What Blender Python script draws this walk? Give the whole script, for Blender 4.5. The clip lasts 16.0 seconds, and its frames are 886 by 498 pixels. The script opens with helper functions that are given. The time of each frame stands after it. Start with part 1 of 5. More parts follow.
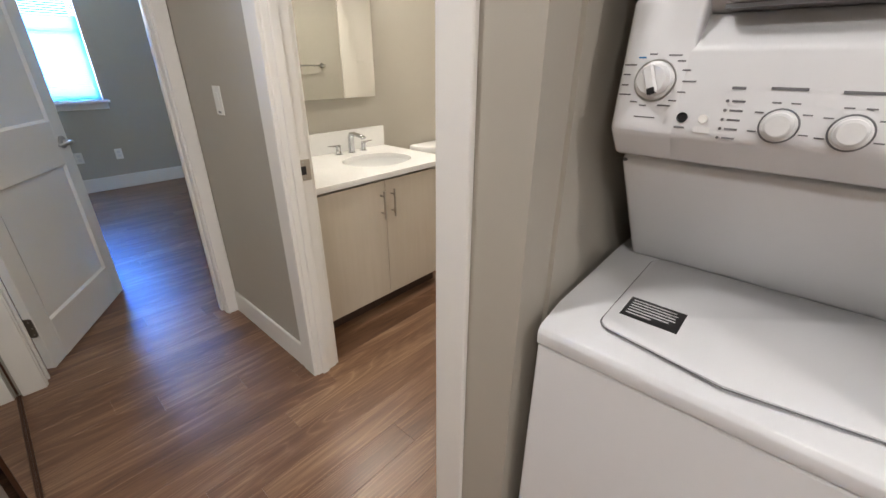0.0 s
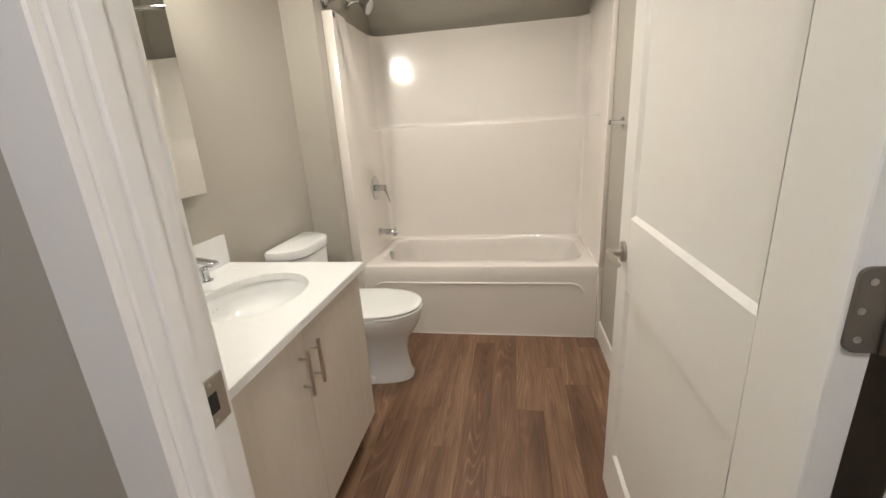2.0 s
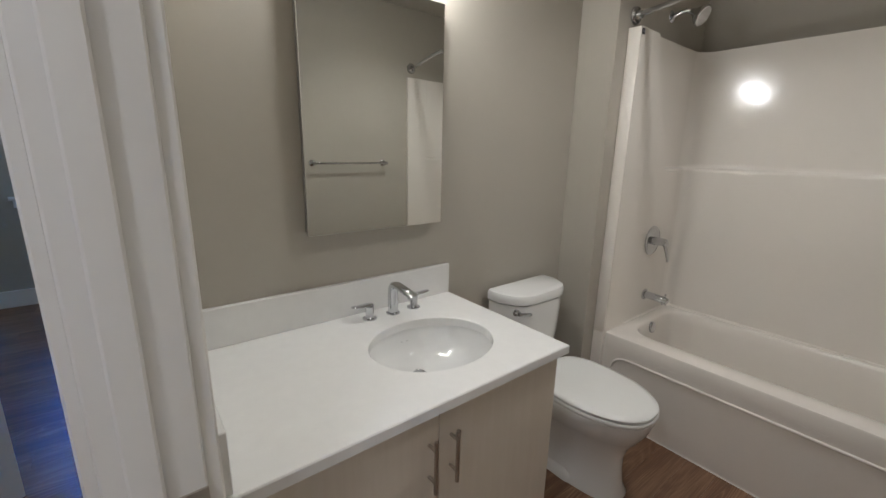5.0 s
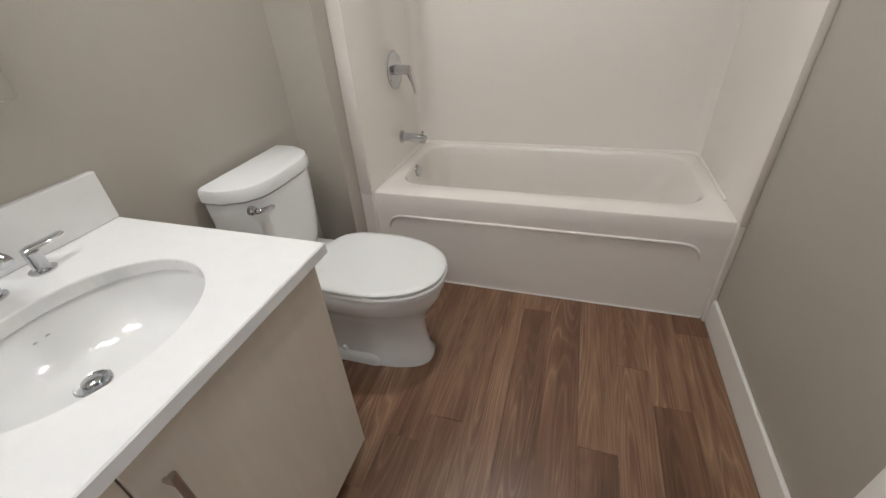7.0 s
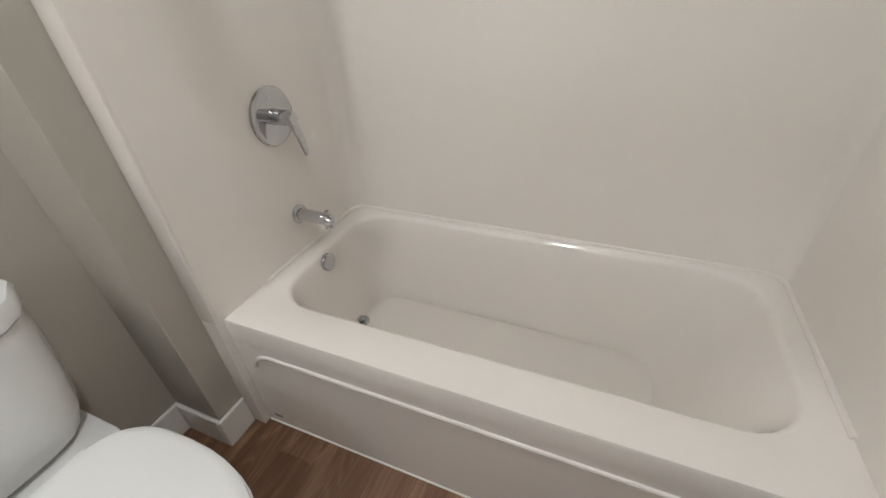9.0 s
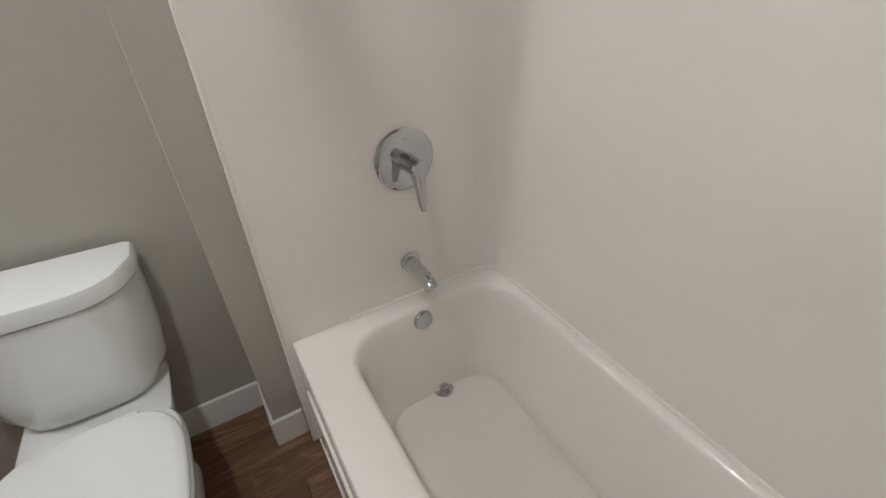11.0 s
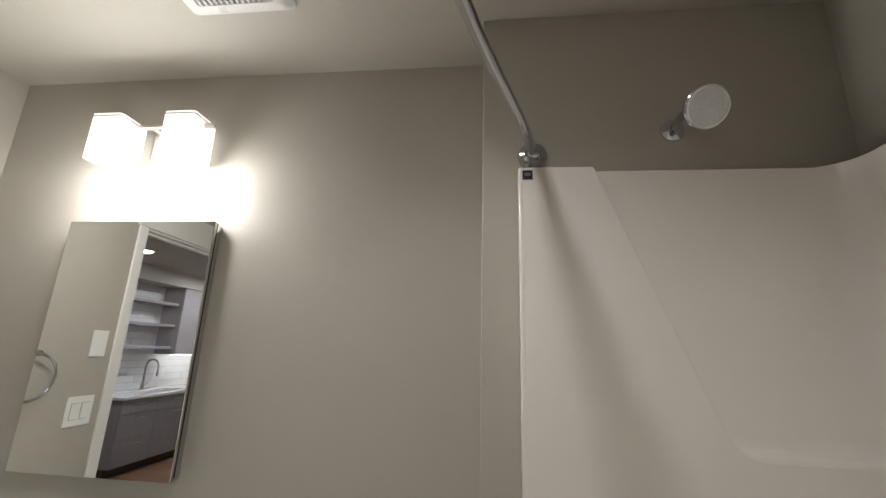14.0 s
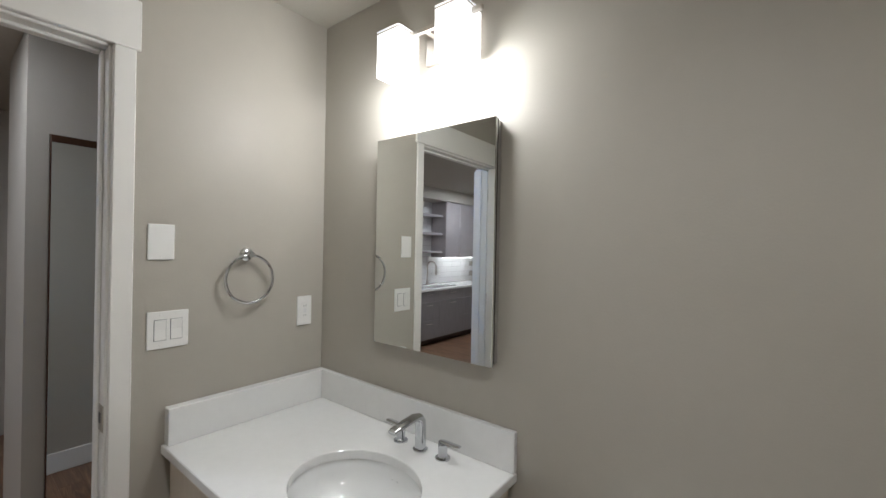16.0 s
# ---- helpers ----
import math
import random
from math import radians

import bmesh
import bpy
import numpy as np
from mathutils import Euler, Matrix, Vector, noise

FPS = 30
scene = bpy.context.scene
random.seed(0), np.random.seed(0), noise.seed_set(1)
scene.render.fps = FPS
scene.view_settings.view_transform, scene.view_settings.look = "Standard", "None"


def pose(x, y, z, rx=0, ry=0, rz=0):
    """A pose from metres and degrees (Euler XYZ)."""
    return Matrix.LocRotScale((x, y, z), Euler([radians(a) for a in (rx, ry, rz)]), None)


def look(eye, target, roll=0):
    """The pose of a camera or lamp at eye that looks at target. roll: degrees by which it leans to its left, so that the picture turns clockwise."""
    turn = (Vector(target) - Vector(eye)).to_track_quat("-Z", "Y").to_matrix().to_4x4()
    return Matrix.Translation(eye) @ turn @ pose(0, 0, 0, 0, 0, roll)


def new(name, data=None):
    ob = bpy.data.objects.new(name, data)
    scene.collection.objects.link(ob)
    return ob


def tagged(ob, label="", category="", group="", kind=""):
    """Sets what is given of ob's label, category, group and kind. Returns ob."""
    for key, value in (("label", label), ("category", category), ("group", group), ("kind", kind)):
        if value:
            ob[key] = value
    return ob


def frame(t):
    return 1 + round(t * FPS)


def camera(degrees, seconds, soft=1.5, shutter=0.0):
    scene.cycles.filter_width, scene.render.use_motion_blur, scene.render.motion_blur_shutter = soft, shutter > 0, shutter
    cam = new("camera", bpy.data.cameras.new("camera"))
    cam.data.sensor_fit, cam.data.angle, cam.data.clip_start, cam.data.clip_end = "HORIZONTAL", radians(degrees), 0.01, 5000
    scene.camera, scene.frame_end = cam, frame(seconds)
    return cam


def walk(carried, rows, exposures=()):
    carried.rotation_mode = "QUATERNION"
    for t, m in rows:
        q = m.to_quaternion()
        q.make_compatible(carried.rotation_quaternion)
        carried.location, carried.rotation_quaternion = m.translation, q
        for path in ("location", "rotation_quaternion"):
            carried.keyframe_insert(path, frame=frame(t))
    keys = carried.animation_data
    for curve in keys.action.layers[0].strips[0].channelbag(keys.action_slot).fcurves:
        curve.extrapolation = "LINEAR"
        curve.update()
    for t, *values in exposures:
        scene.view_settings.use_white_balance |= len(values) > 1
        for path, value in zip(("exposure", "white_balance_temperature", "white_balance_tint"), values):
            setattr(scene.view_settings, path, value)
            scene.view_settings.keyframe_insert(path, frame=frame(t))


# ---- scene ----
cam = camera(95.19, 16.0)
PATH = [
    (0, (-0.873, -2.289, 1.388), (0.490, -1.067, 0.550), 0.3),
    (0.5, (-0.898, -1.980, 1.372), (0.451, -0.883, 0.371), -2.5),
    (1, (-0.844, -1.689, 1.350), (0.680, -0.853, 0.332), -3.7),
    (1.5, (-0.652, -1.453, 1.366), (1.034, -0.967, 0.440), -3.3),
    (2, (-0.530, -1.281, 1.396), (1.361, -0.941, 0.814), -3.5),
    (2.5, (-0.349, -1.269, 1.428), (1.500, -0.546, 1.266), -1.3),
    (3, (-0.180, -1.367, 1.466), (1.431, -0.184, 1.495), -0.8),
    (3.2, (-0.135, -1.408, 1.496), (1.394, -0.118, 1.718), -1.6),
    (5.3, (-0.059, -1.310, 1.465), (1.080, 0.150, 0.732), 2.5),
    (5.5, (-0.050, -1.280, 1.442), (1.050, 0.091, 0.521), 2.7),
    (6, (-0.020, -1.214, 1.404), (1.050, -0.047, 0.209), 1.2),
    (6.5, (0.103, -1.175, 1.346), (1.424, -0.307, 0.142), -1.2),
    (7, (0.372, -1.165, 1.343), (1.941, -0.618, 0.242), -4.1),
    (7.5, (0.609, -1.128, 1.327), (2.280, -0.851, 0.270), -4.3),
    (8, (0.890, -1.127, 1.325), (2.535, -0.846, 0.234), -2.7),
    (8.5, (1.143, -1.206, 1.341), (2.718, -0.742, 0.215), -2.0),
    (8.7, (1.272, -1.237, 1.324), (2.816, -0.686, 0.199), -2.5),
    (10.8, (1.876, -1.223, 1.401), (2.882, 0.078, 0.232), -1.1),
    (11, (1.924, -1.209, 1.400), (2.807, 0.201, 0.266), -0.2),
    (11.5, (2.012, -1.214, 1.411), (2.473, 0.550, 0.519), -0.7),
    (12, (2.035, -1.230, 1.445), (2.237, 0.754, 1.025), -1.5),
    (12.5, (1.965, -1.240, 1.526), (2.143, 0.796, 1.475), -0.7),
    (13, (1.947, -1.255, 1.552), (2.057, 0.763, 1.862), 0.8),
    (13.5, (1.930, -1.265, 1.572), (1.955, 0.722, 2.053), 1.6),
    (14, (1.880, -1.272, 1.597), (1.653, 0.685, 2.089), 1.9),
    (14.5, (1.783, -1.298, 1.585), (1.159, 0.563, 2.040), 2.3),
    (15, (1.723, -1.247, 1.591), (0.787, 0.476, 1.982), 2.5),
    (15.5, (1.677, -1.204, 1.602), (0.569, 0.448, 1.876), 2.3),
    (16, (1.626, -1.164, 1.573), (0.383, 0.416, 1.568), 1.1),
]
UNIT = 0.935   # the plan below is drawn in survey units of 0.935 m; scaled to metres at the end of the file
walk(cam, [(t, look(Vector(eye) * UNIT, Vector(target) * UNIT, roll)) for t, eye, target, roll in PATH],
     [(0, 1.66, 6750, 10), (1.2, 1.78, 7150, 10), (2.2, 1.37, 6500, 10), (3, 0.98, 6500, 11), (5.3, 0.70, 6000, 10), (6.5, 1.12, 5950, 11), (8.5, 1.22, 5900, 10), (11, 1.05, 5850, 10), (12.4, 1.06, 5900, 10), (13.1, 1.0, 6000, 10), (14, 0.72, 6050, 10), (16, 0.70, 5800, 9)])

# ---- world and light ----
world = bpy.data.worlds.new("world")
scene.world = world
world.use_nodes = True
wn = world.node_tree.nodes
sky = wn.new("ShaderNodeTexSky")
sky.sky_type, sky.sun_disc = "NISHITA", False
sky.ozone_density, sky.dust_density = 8.0, 0.2
sky.sun_elevation, sky.sun_rotation = radians(4), radians(200)
world.node_tree.links.new(sky.outputs[0], wn["Background"].inputs[0])
wn["Background"].inputs[1].default_value = 0.12
sun = new("sun", bpy.data.lights.new("sun", "SUN"))
sun.data.energy, sun.data.angle, sun.data.color = 0.5, radians(12), (1, 0.95, 0.88)
sun.matrix_world = look((-2.5, -9, 0.7), (0, 0, 0))
SCONCE, DOWN, HALL, KITCHEN = 0.8, 14.0, 104.0, 138.0
LAMP = (1.0, 0.955, 0.88)
spot = new("downlight_lamp", bpy.data.lights.new("downlight_lamp", "SPOT"))
spot.data.energy, spot.data.color, spot.data.shadow_soft_size = 19.5, LAMP, 0.045
spot.data.spot_size, spot.data.spot_blend = radians(142), 0.8
spot.matrix_world = look((1.635, -1.0, 2.58), (1.635, -0.999, 0))
for sx in (0.552, 0.828):
    # the bulb at the open foot of each shade of the vanity light
    bulb = new("shade_lamp", bpy.data.lights.new("shade_lamp", "POINT"))
    bulb.data.energy, bulb.data.color, bulb.data.shadow_soft_size = 4.4, LAMP, 0.04
    bulb.matrix_world = pose(sx, -0.150, 2.150)
day = new("window_daylight", bpy.data.lights.new("window_daylight", "AREA"))
day.data.shape, day.data.size, day.data.size_y = "RECTANGLE", 0.9, 1.25
day.data.energy, day.data.color = 120.0, (0.60, 0.76, 1.0)
day.matrix_world = look((-0.315, 3.872, 1.675), (-0.315, 0, 1.675))


# ---- materials ----
def mat(name, colour, rough=0.5, metal=0.0, var=0.06, scale=6.0, bump=0.0, bscale=200.0, coat=0.0, spec=0.5, rvar=0.1):
    """A plain surface with broad mottling, fine grain and relief."""
    m = bpy.data.materials.new(name)
    m.use_nodes = True
    n, l = m.node_tree.nodes, m.node_tree.links
    b = n["Principled BSDF"]
    tc = n.new("ShaderNodeTexCoord")
    n1 = n.new("ShaderNodeTexNoise")
    n1.inputs["Scale"].default_value, n1.inputs["Detail"].default_value = scale, 5
    n2 = n.new("ShaderNodeTexNoise")
    n2.inputs["Scale"].default_value, n2.inputs["Detail"].default_value = scale * 17, 3
    add = n.new("ShaderNodeMath")
    add.operation = "MULTIPLY_ADD"
    add.inputs[1].default_value = 0.4
    l.new(tc.outputs["Object"], n1.inputs["Vector"])
    l.new(tc.outputs["Object"], n2.inputs["Vector"])
    l.new(n2.outputs["Fac"], add.inputs[0])
    l.new(n1.outputs["Fac"], add.inputs[2])
    ramp = n.new("ShaderNodeValToRGB")
    ramp.color_ramp.elements[0].position, ramp.color_ramp.elements[1].position = 0.35, 1.05
    ramp.color_ramp.elements[0].color = (*[c * (1 - var) for c in colour], 1)
    ramp.color_ramp.elements[1].color = (*[min(1, c * (1 + var)) for c in colour], 1)
    l.new(add.outputs[0], ramp.inputs[0])
    l.new(ramp.outputs[0], b.inputs["Base Color"])
    rr = n.new("ShaderNodeMapRange")
    rr.inputs[3].default_value, rr.inputs[4].default_value = rough * (1 - rvar), rough * (1 + rvar)
    l.new(n1.outputs["Fac"], rr.inputs[0])
    l.new(rr.outputs[0], b.inputs["Roughness"])
    b.inputs["Metallic"].default_value = metal
    b.inputs["Coat Weight"].default_value = coat
    b.inputs["Coat Roughness"].default_value = 0.06
    b.inputs["Specular IOR Level"].default_value = spec
    if bump:
        nb = n.new("ShaderNodeTexNoise")
        nb.inputs["Scale"].default_value, nb.inputs["Detail"].default_value = bscale, 4
        l.new(tc.outputs["Object"], nb.inputs["Vector"])
        bp = n.new("ShaderNodeBump")
        bp.inputs["Strength"].default_value, bp.inputs["Distance"].default_value = bump, 0.002
        l.new(nb.outputs["Fac"], bp.inputs["Height"])
        l.new(bp.outputs[0], b.inputs["Normal"])
    return m


def glow(name, colour, strength):
    m = bpy.data.materials.new(name)
    m.use_nodes = True
    b = m.node_tree.nodes["Principled BSDF"]
    b.inputs["Base Color"].default_value = (0.9, 0.9, 0.9, 1)
    b.inputs["Emission Color"].default_value = (*colour, 1)
    b.inputs["Emission Strength"].default_value = strength
    return m


def wood_floor():
    """Vinyl oak planks: each plank its own tone, with soft streaks, pale arched grain lines and dark pores."""
    m = bpy.data.materials.new("oak_plank")
    m.use_nodes = True
    n, l = m.node_tree.nodes, m.node_tree.links
    b = n["Principled BSDF"]
    tc, oi = n.new("ShaderNodeTexCoord"), n.new("ShaderNodeObjectInfo")

    def math_node(op, a, c=None, d=None):
        q = n.new("ShaderNodeMath")
        q.operation = op
        for i, v in enumerate((a, c, d)):
            if v is None:
                continue
            if isinstance(v, (int, float)):
                q.inputs[i].default_value = v
            else:
                l.new(v, q.inputs[i])
        return q.outputs[0]

    cmb = n.new("ShaderNodeCombineXYZ")
    for i, k in enumerate((71.3, 33.1, 57.7)):
        l.new(math_node("MULTIPLY", oi.outputs["Random"], k), cmb.inputs[i])
    shift = n.new("ShaderNodeVectorMath")
    shift.operation = "ADD"
    l.new(tc.outputs["Object"], shift.inputs[0])
    l.new(cmb.outputs[0], shift.inputs[1])

    def noise_node(sx, sy, detail=3.0, dist=0.0, rough=0.5):
        v = n.new("ShaderNodeVectorMath")
        v.operation = "MULTIPLY"
        v.inputs[1].default_value = (sx, sy, 1)
        l.new(shift.outputs[0], v.inputs[0])
        t = n.new("ShaderNodeTexNoise")
        t.inputs["Scale"].default_value, t.inputs["Detail"].default_value = 1, detail
        t.inputs["Distortion"].default_value, t.inputs["Roughness"].default_value = dist, rough
        l.new(v.outputs[0], t.inputs["Vector"])
        return t.outputs["Fac"]

    field = noise_node(0.7, 8.5, 0.8, 0.0)
    waves = math_node("PINGPONG", math_node("MULTIPLY", field, 24.0), 0.5)
    arch = math_node("MULTIPLY", math_node("SUBTRACT", 0.5, waves), 2.0)
    thin = math_node("POWER", arch, 5.0)
    mask = n.new("ShaderNodeMapRange")
    mask.inputs[1].default_value, mask.inputs[2].default_value = 0.42, 0.62
    l.new(noise_node(0.9, 5.0, 2.0), mask.inputs[0])
    streak = noise_node(1.2, 26.0, 4.0)
    pores = noise_node(7.0, 240.0, 3.0)
    soft = noise_node(1.8, 9.0, 3.0)
    v = math_node("MULTIPLY_ADD", oi.outputs["Random"], 0.20, math_node("MULTIPLY", streak, 0.55))
    v = math_node("MULTIPLY_ADD", soft, 0.55, v)
    v = math_node("MULTIPLY_ADD", pores, 0.48, v)
    v = math_node("MULTIPLY_ADD", math_node("MULTIPLY", thin, mask.outputs[0]), 0.26, v)
    v = math_node("MULTIPLY_ADD", arch, 0.07, v)
    ramp = n.new("ShaderNodeValToRGB")
    e = ramp.color_ramp.elements
    e[0].position, e[0].color = 0.0, (0.060, 0.029, 0.016, 1)
    e[1].position, e[1].color = 1.0, (0.36, 0.225, 0.135, 1)
    mid = e.new(0.45)
    mid.color = (0.166, 0.084, 0.047, 1)
    rng_node = n.new("ShaderNodeMapRange")
    rng_node.inputs[1].default_value, rng_node.inputs[2].default_value = 0.54, 1.34
    l.new(v, rng_node.inputs[0])
    l.new(rng_node.outputs[0], ramp.inputs[0])
    l.new(ramp.outputs[0], b.inputs["Base Color"])
    rr = n.new("ShaderNodeMapRange")
    rr.inputs[3].default_value, rr.inputs[4].default_value = 0.28, 0.44
    l.new(streak, rr.inputs[0])
    l.new(rr.outputs[0], b.inputs["Roughness"])
    bp = n.new("ShaderNodeBump")
    bp.inputs["Strength"].default_value, bp.inputs["Distance"].default_value = 0.2, 0.0008
    l.new(pores, bp.inputs["Height"])
    l.new(bp.outputs[0], b.inputs["Normal"])
    return m


def laminate(name, lo, hi, rough=0.4):
    """Melamine with a fine upright grain."""
    m = bpy.data.materials.new(name)
    m.use_nodes = True
    n, l = m.node_tree.nodes, m.node_tree.links
    b = n["Principled BSDF"]
    tc, mp = n.new("ShaderNodeTexCoord"), n.new("ShaderNodeMapping")
    mp.inputs["Scale"].default_value = (60, 60, 4)
    l.new(tc.outputs["Object"], mp.inputs[0])
    t = n.new("ShaderNodeTexNoise")
    t.inputs["Scale"].default_value, t.inputs["Detail"].default_value = 1, 5
    l.new(mp.outputs[0], t.inputs["Vector"])
    r = n.new("ShaderNodeValToRGB")
    r.color_ramp.elements[0].position, r.color_ramp.elements[0].color = 0.3, (*lo, 1)
    r.color_ramp.elements[1].position, r.color_ramp.elements[1].color = 0.7, (*hi, 1)
    l.new(t.outputs["Fac"], r.inputs[0])
    l.new(r.outputs[0], b.inputs["Base Color"])
    b.inputs["Roughness"].default_value = rough
    return m


M_WALL = mat("greige_wall_paint", (0.43, 0.400, 0.345), 0.5, var=0.03, scale=1.5, bump=0.16, bscale=150, spec=0.35)
M_CEIL = mat("ceiling_paint", (0.47, 0.44, 0.38), 0.6, var=0.03, scale=1.5, bump=0.3, bscale=120)
M_TRIM = mat("white_trim_paint", (0.80, 0.78, 0.74), 0.32, var=0.02, scale=3, bump=0.08, bscale=60)
M_DOOR = mat("white_door_paint", (0.80, 0.78, 0.73), 0.34, var=0.02, scale=3, bump=0.08, bscale=80)
M_FLOOR = wood_floor()
M_GROUT = mat("dark_underlay", (0.05, 0.03, 0.02), 0.8)
M_ACRYL = mat("bone_acrylic", (0.80, 0.755, 0.70), 0.14, var=0.015, scale=2, coat=0.4, bump=0.02, bscale=14)
M_PORC = mat("white_porcelain", (0.78, 0.78, 0.765), 0.07, var=0.01, scale=2, coat=0.6)
M_SEAT = mat("white_seat_plastic", (0.78, 0.78, 0.76), 0.16, var=0.01, scale=3)
M_QUARTZ = mat("white_quartz", (0.78, 0.775, 0.76), 0.16, var=0.025, scale=30)
M_VAN = laminate("cream_laminate", (0.585, 0.52, 0.432), (0.615, 0.552, 0.465))
M_VANIN = mat("vanity_carcass", (0.55, 0.48, 0.38), 0.5)
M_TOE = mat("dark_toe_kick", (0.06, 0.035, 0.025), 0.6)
M_CHROME = mat("chrome", (0.58, 0.59, 0.61), 0.07, 1.0, var=0.02, scale=20)
M_NICKEL = mat("satin_nickel", (0.50, 0.46, 0.41), 0.30, 1.0, var=0.06, scale=30)
M_DARKN = mat("dark_nickel_hinge", (0.22, 0.195, 0.165), 0.38, 1.0, var=0.1, scale=30)
M_MIRROR = mat("mirror_glass", (0.88, 0.90, 0.88), 0.0, 1.0, var=0.0, rvar=0)
M_STEEL = mat("brushed_aluminium", (0.55, 0.55, 0.54), 0.3, 1.0, var=0.06, scale=40)
M_BLACK = mat("black_plastic", (0.012, 0.012, 0.013), 0.35)
M_PLATE = mat("white_switch_plastic", (0.82, 0.81, 0.78), 0.28, var=0.01)
M_ENAMEL = mat("white_appliance_enamel", (0.74, 0.745, 0.76), 0.26, var=0.015, scale=3, coat=0.2)
M_KNOB = mat("pale_grey_plastic", (0.70, 0.70, 0.70), 0.3)
M_PRINT = mat("grey_print", (0.16, 0.16, 0.17), 0.5)
M_BLUE = mat("blue_print", (0.03, 0.20, 0.45), 0.5)
M_GREYLAM = laminate("grey_laminate", (0.24, 0.22, 0.225), (0.29, 0.27, 0.275))
M_TILE = mat("white_ceramic_tile", (0.78, 0.77, 0.77), 0.12, var=0.02, scale=4, coat=0.3)
M_SHELF = mat("mauve_grey_laminate", (0.42, 0.39, 0.39), 0.4)
M_BRAID = mat("braided_hose", (0.05, 0.05, 0.055), 0.4, 0.6)
M_SHADE = glow("frosted_shade_glow", (1.0, 0.955, 0.88), SCONCE)
M_DOWN = glow("downlight_lens_glow", (1.0, 0.955, 0.88), DOWN)
M_HALL = glow("hall_lens_glow", (0.97, 0.955, 0.97), HALL)
M_KITCH = glow("kitchen_lens_glow", (0.97, 0.955, 0.97), KITCHEN)
M_UNDER = glow("under_cabinet_glow", (1.0, 0.97, 0.92), 14.0)
def translucent(name, colour):
    m = bpy.data.materials.new(name)
    m.use_nodes = True
    n, l = m.node_tree.nodes, m.node_tree.links
    tr, mx = n.new("ShaderNodeBsdfTranslucent"), n.new("ShaderNodeMixShader")
    tr.inputs[0].default_value = (*colour, 1)
    n["Principled BSDF"].inputs["Base Color"].default_value = (*colour, 1)
    mx.inputs[0].default_value = 0.6
    l.new(n["Principled BSDF"].outputs[0], mx.inputs[1])
    l.new(tr.outputs[0], mx.inputs[2])
    l.new(mx.outputs[0], n["Material Output"].inputs[0])
    return m


# white slats, with the blue of the daylight behind them put into the colour
M_BLIND = translucent("blind_slat_daylight_blue", (0.20, 0.46, 0.76))
M_LEAF = mat("tree_leaf", (0.06, 0.10, 0.04), 0.6, var=0.4)
M_BARK = mat("tree_bark", (0.10, 0.075, 0.055), 0.9, var=0.3, bump=0.6, bscale=30)
M_GRASS = mat("grass_ground", (0.07, 0.10, 0.04), 0.9, var=0.3, scale=2)
M_BRONZE = mat("bronze_track", (0.10, 0.05, 0.03), 0.35, 0.7)


# ---- mesh helpers ----
ORG = {}


def thing(name, at, label, category, group="", turn=0.0):
    """An empty at the base of a thing, which parents its parts."""
    e = new(name)
    e.empty_display_size = 0.05
    e.matrix_world = pose(*at, 0, 0, turn)
    ORG[e] = pose(*at, 0, 0, turn)
    return tagged(e, label, category, group)


def setting(name, bm, material, label="", category=""):
    ob = part(name, bm, material, None)
    return tagged(ob, label or name.replace("_", " "), category or name.split("_")[0], kind="structure")


def part(name, bm, material, parent=None, label="", smooth=False, local=False):
    """One mesh object from a bmesh in world places (or the parent's own, if local)."""
    me = bpy.data.meshes.new(name)
    if parent is not None and not local:
        bm.transform(ORG[parent].inverted())
    if smooth:
        for f in bm.faces:
            f.smooth = True
        for e in bm.edges:
            if len(e.link_faces) == 2 and e.calc_face_angle(0) > 0.7:
                e.smooth = False
    bm.normal_update()
    bm.to_mesh(me)
    bm.free()
    me.materials.append(material)
    ob = new(name, me)
    if parent is not None:
        ob.parent = parent
        ORG[ob] = ORG[parent]
    if label:
        ob["label"] = label
    return ob


def box(lo, hi, bev=0.002, bm=None, seg=1):
    """A box between two corners, with eased edges; added to bm if given."""
    b = bmesh.new()
    lo, hi = [min(a, c) for a, c in zip(lo, hi)], [max(a, c) for a, c in zip(lo, hi)]
    c = [(a + d) / 2 for a, d in zip(lo, hi)]
    s = [d - a for a, d in zip(lo, hi)]
    bmesh.ops.create_cube(b, size=1, matrix=Matrix.Translation(c) @ Matrix.Diagonal((*s, 1)))
    if bev:
        bmesh.ops.bevel(b, geom=b.edges[:], offset=min(bev, min(s) * 0.45), segments=seg, affect="EDGES", profile=0.5)
    return merge(bm, b)


def merge(bm, b):
    if bm is None:
        return b
    me = bpy.data.meshes.new("tmp")
    b.to_mesh(me)
    b.free()
    bm.from_mesh(me)
    bpy.data.meshes.remove(me)
    return bm


def loft(rings, caps=(True, True), bm=None, closed=True):
    b = bmesh.new()
    vs = [[b.verts.new(p) for p in r] for r in rings]
    n = len(rings[0])
    for a, c in zip(vs, vs[1:]):
        for i in range(n if closed else n - 1):
            b.faces.new((a[i], a[(i + 1) % n], c[(i + 1) % n], c[i]))
    if caps[0]:
        b.faces.new(vs[0][::-1])
    if caps[1]:
        b.faces.new(vs[-1])
    bmesh.ops.recalc_face_normals(b, faces=b.faces[:])
    return merge(bm, b)


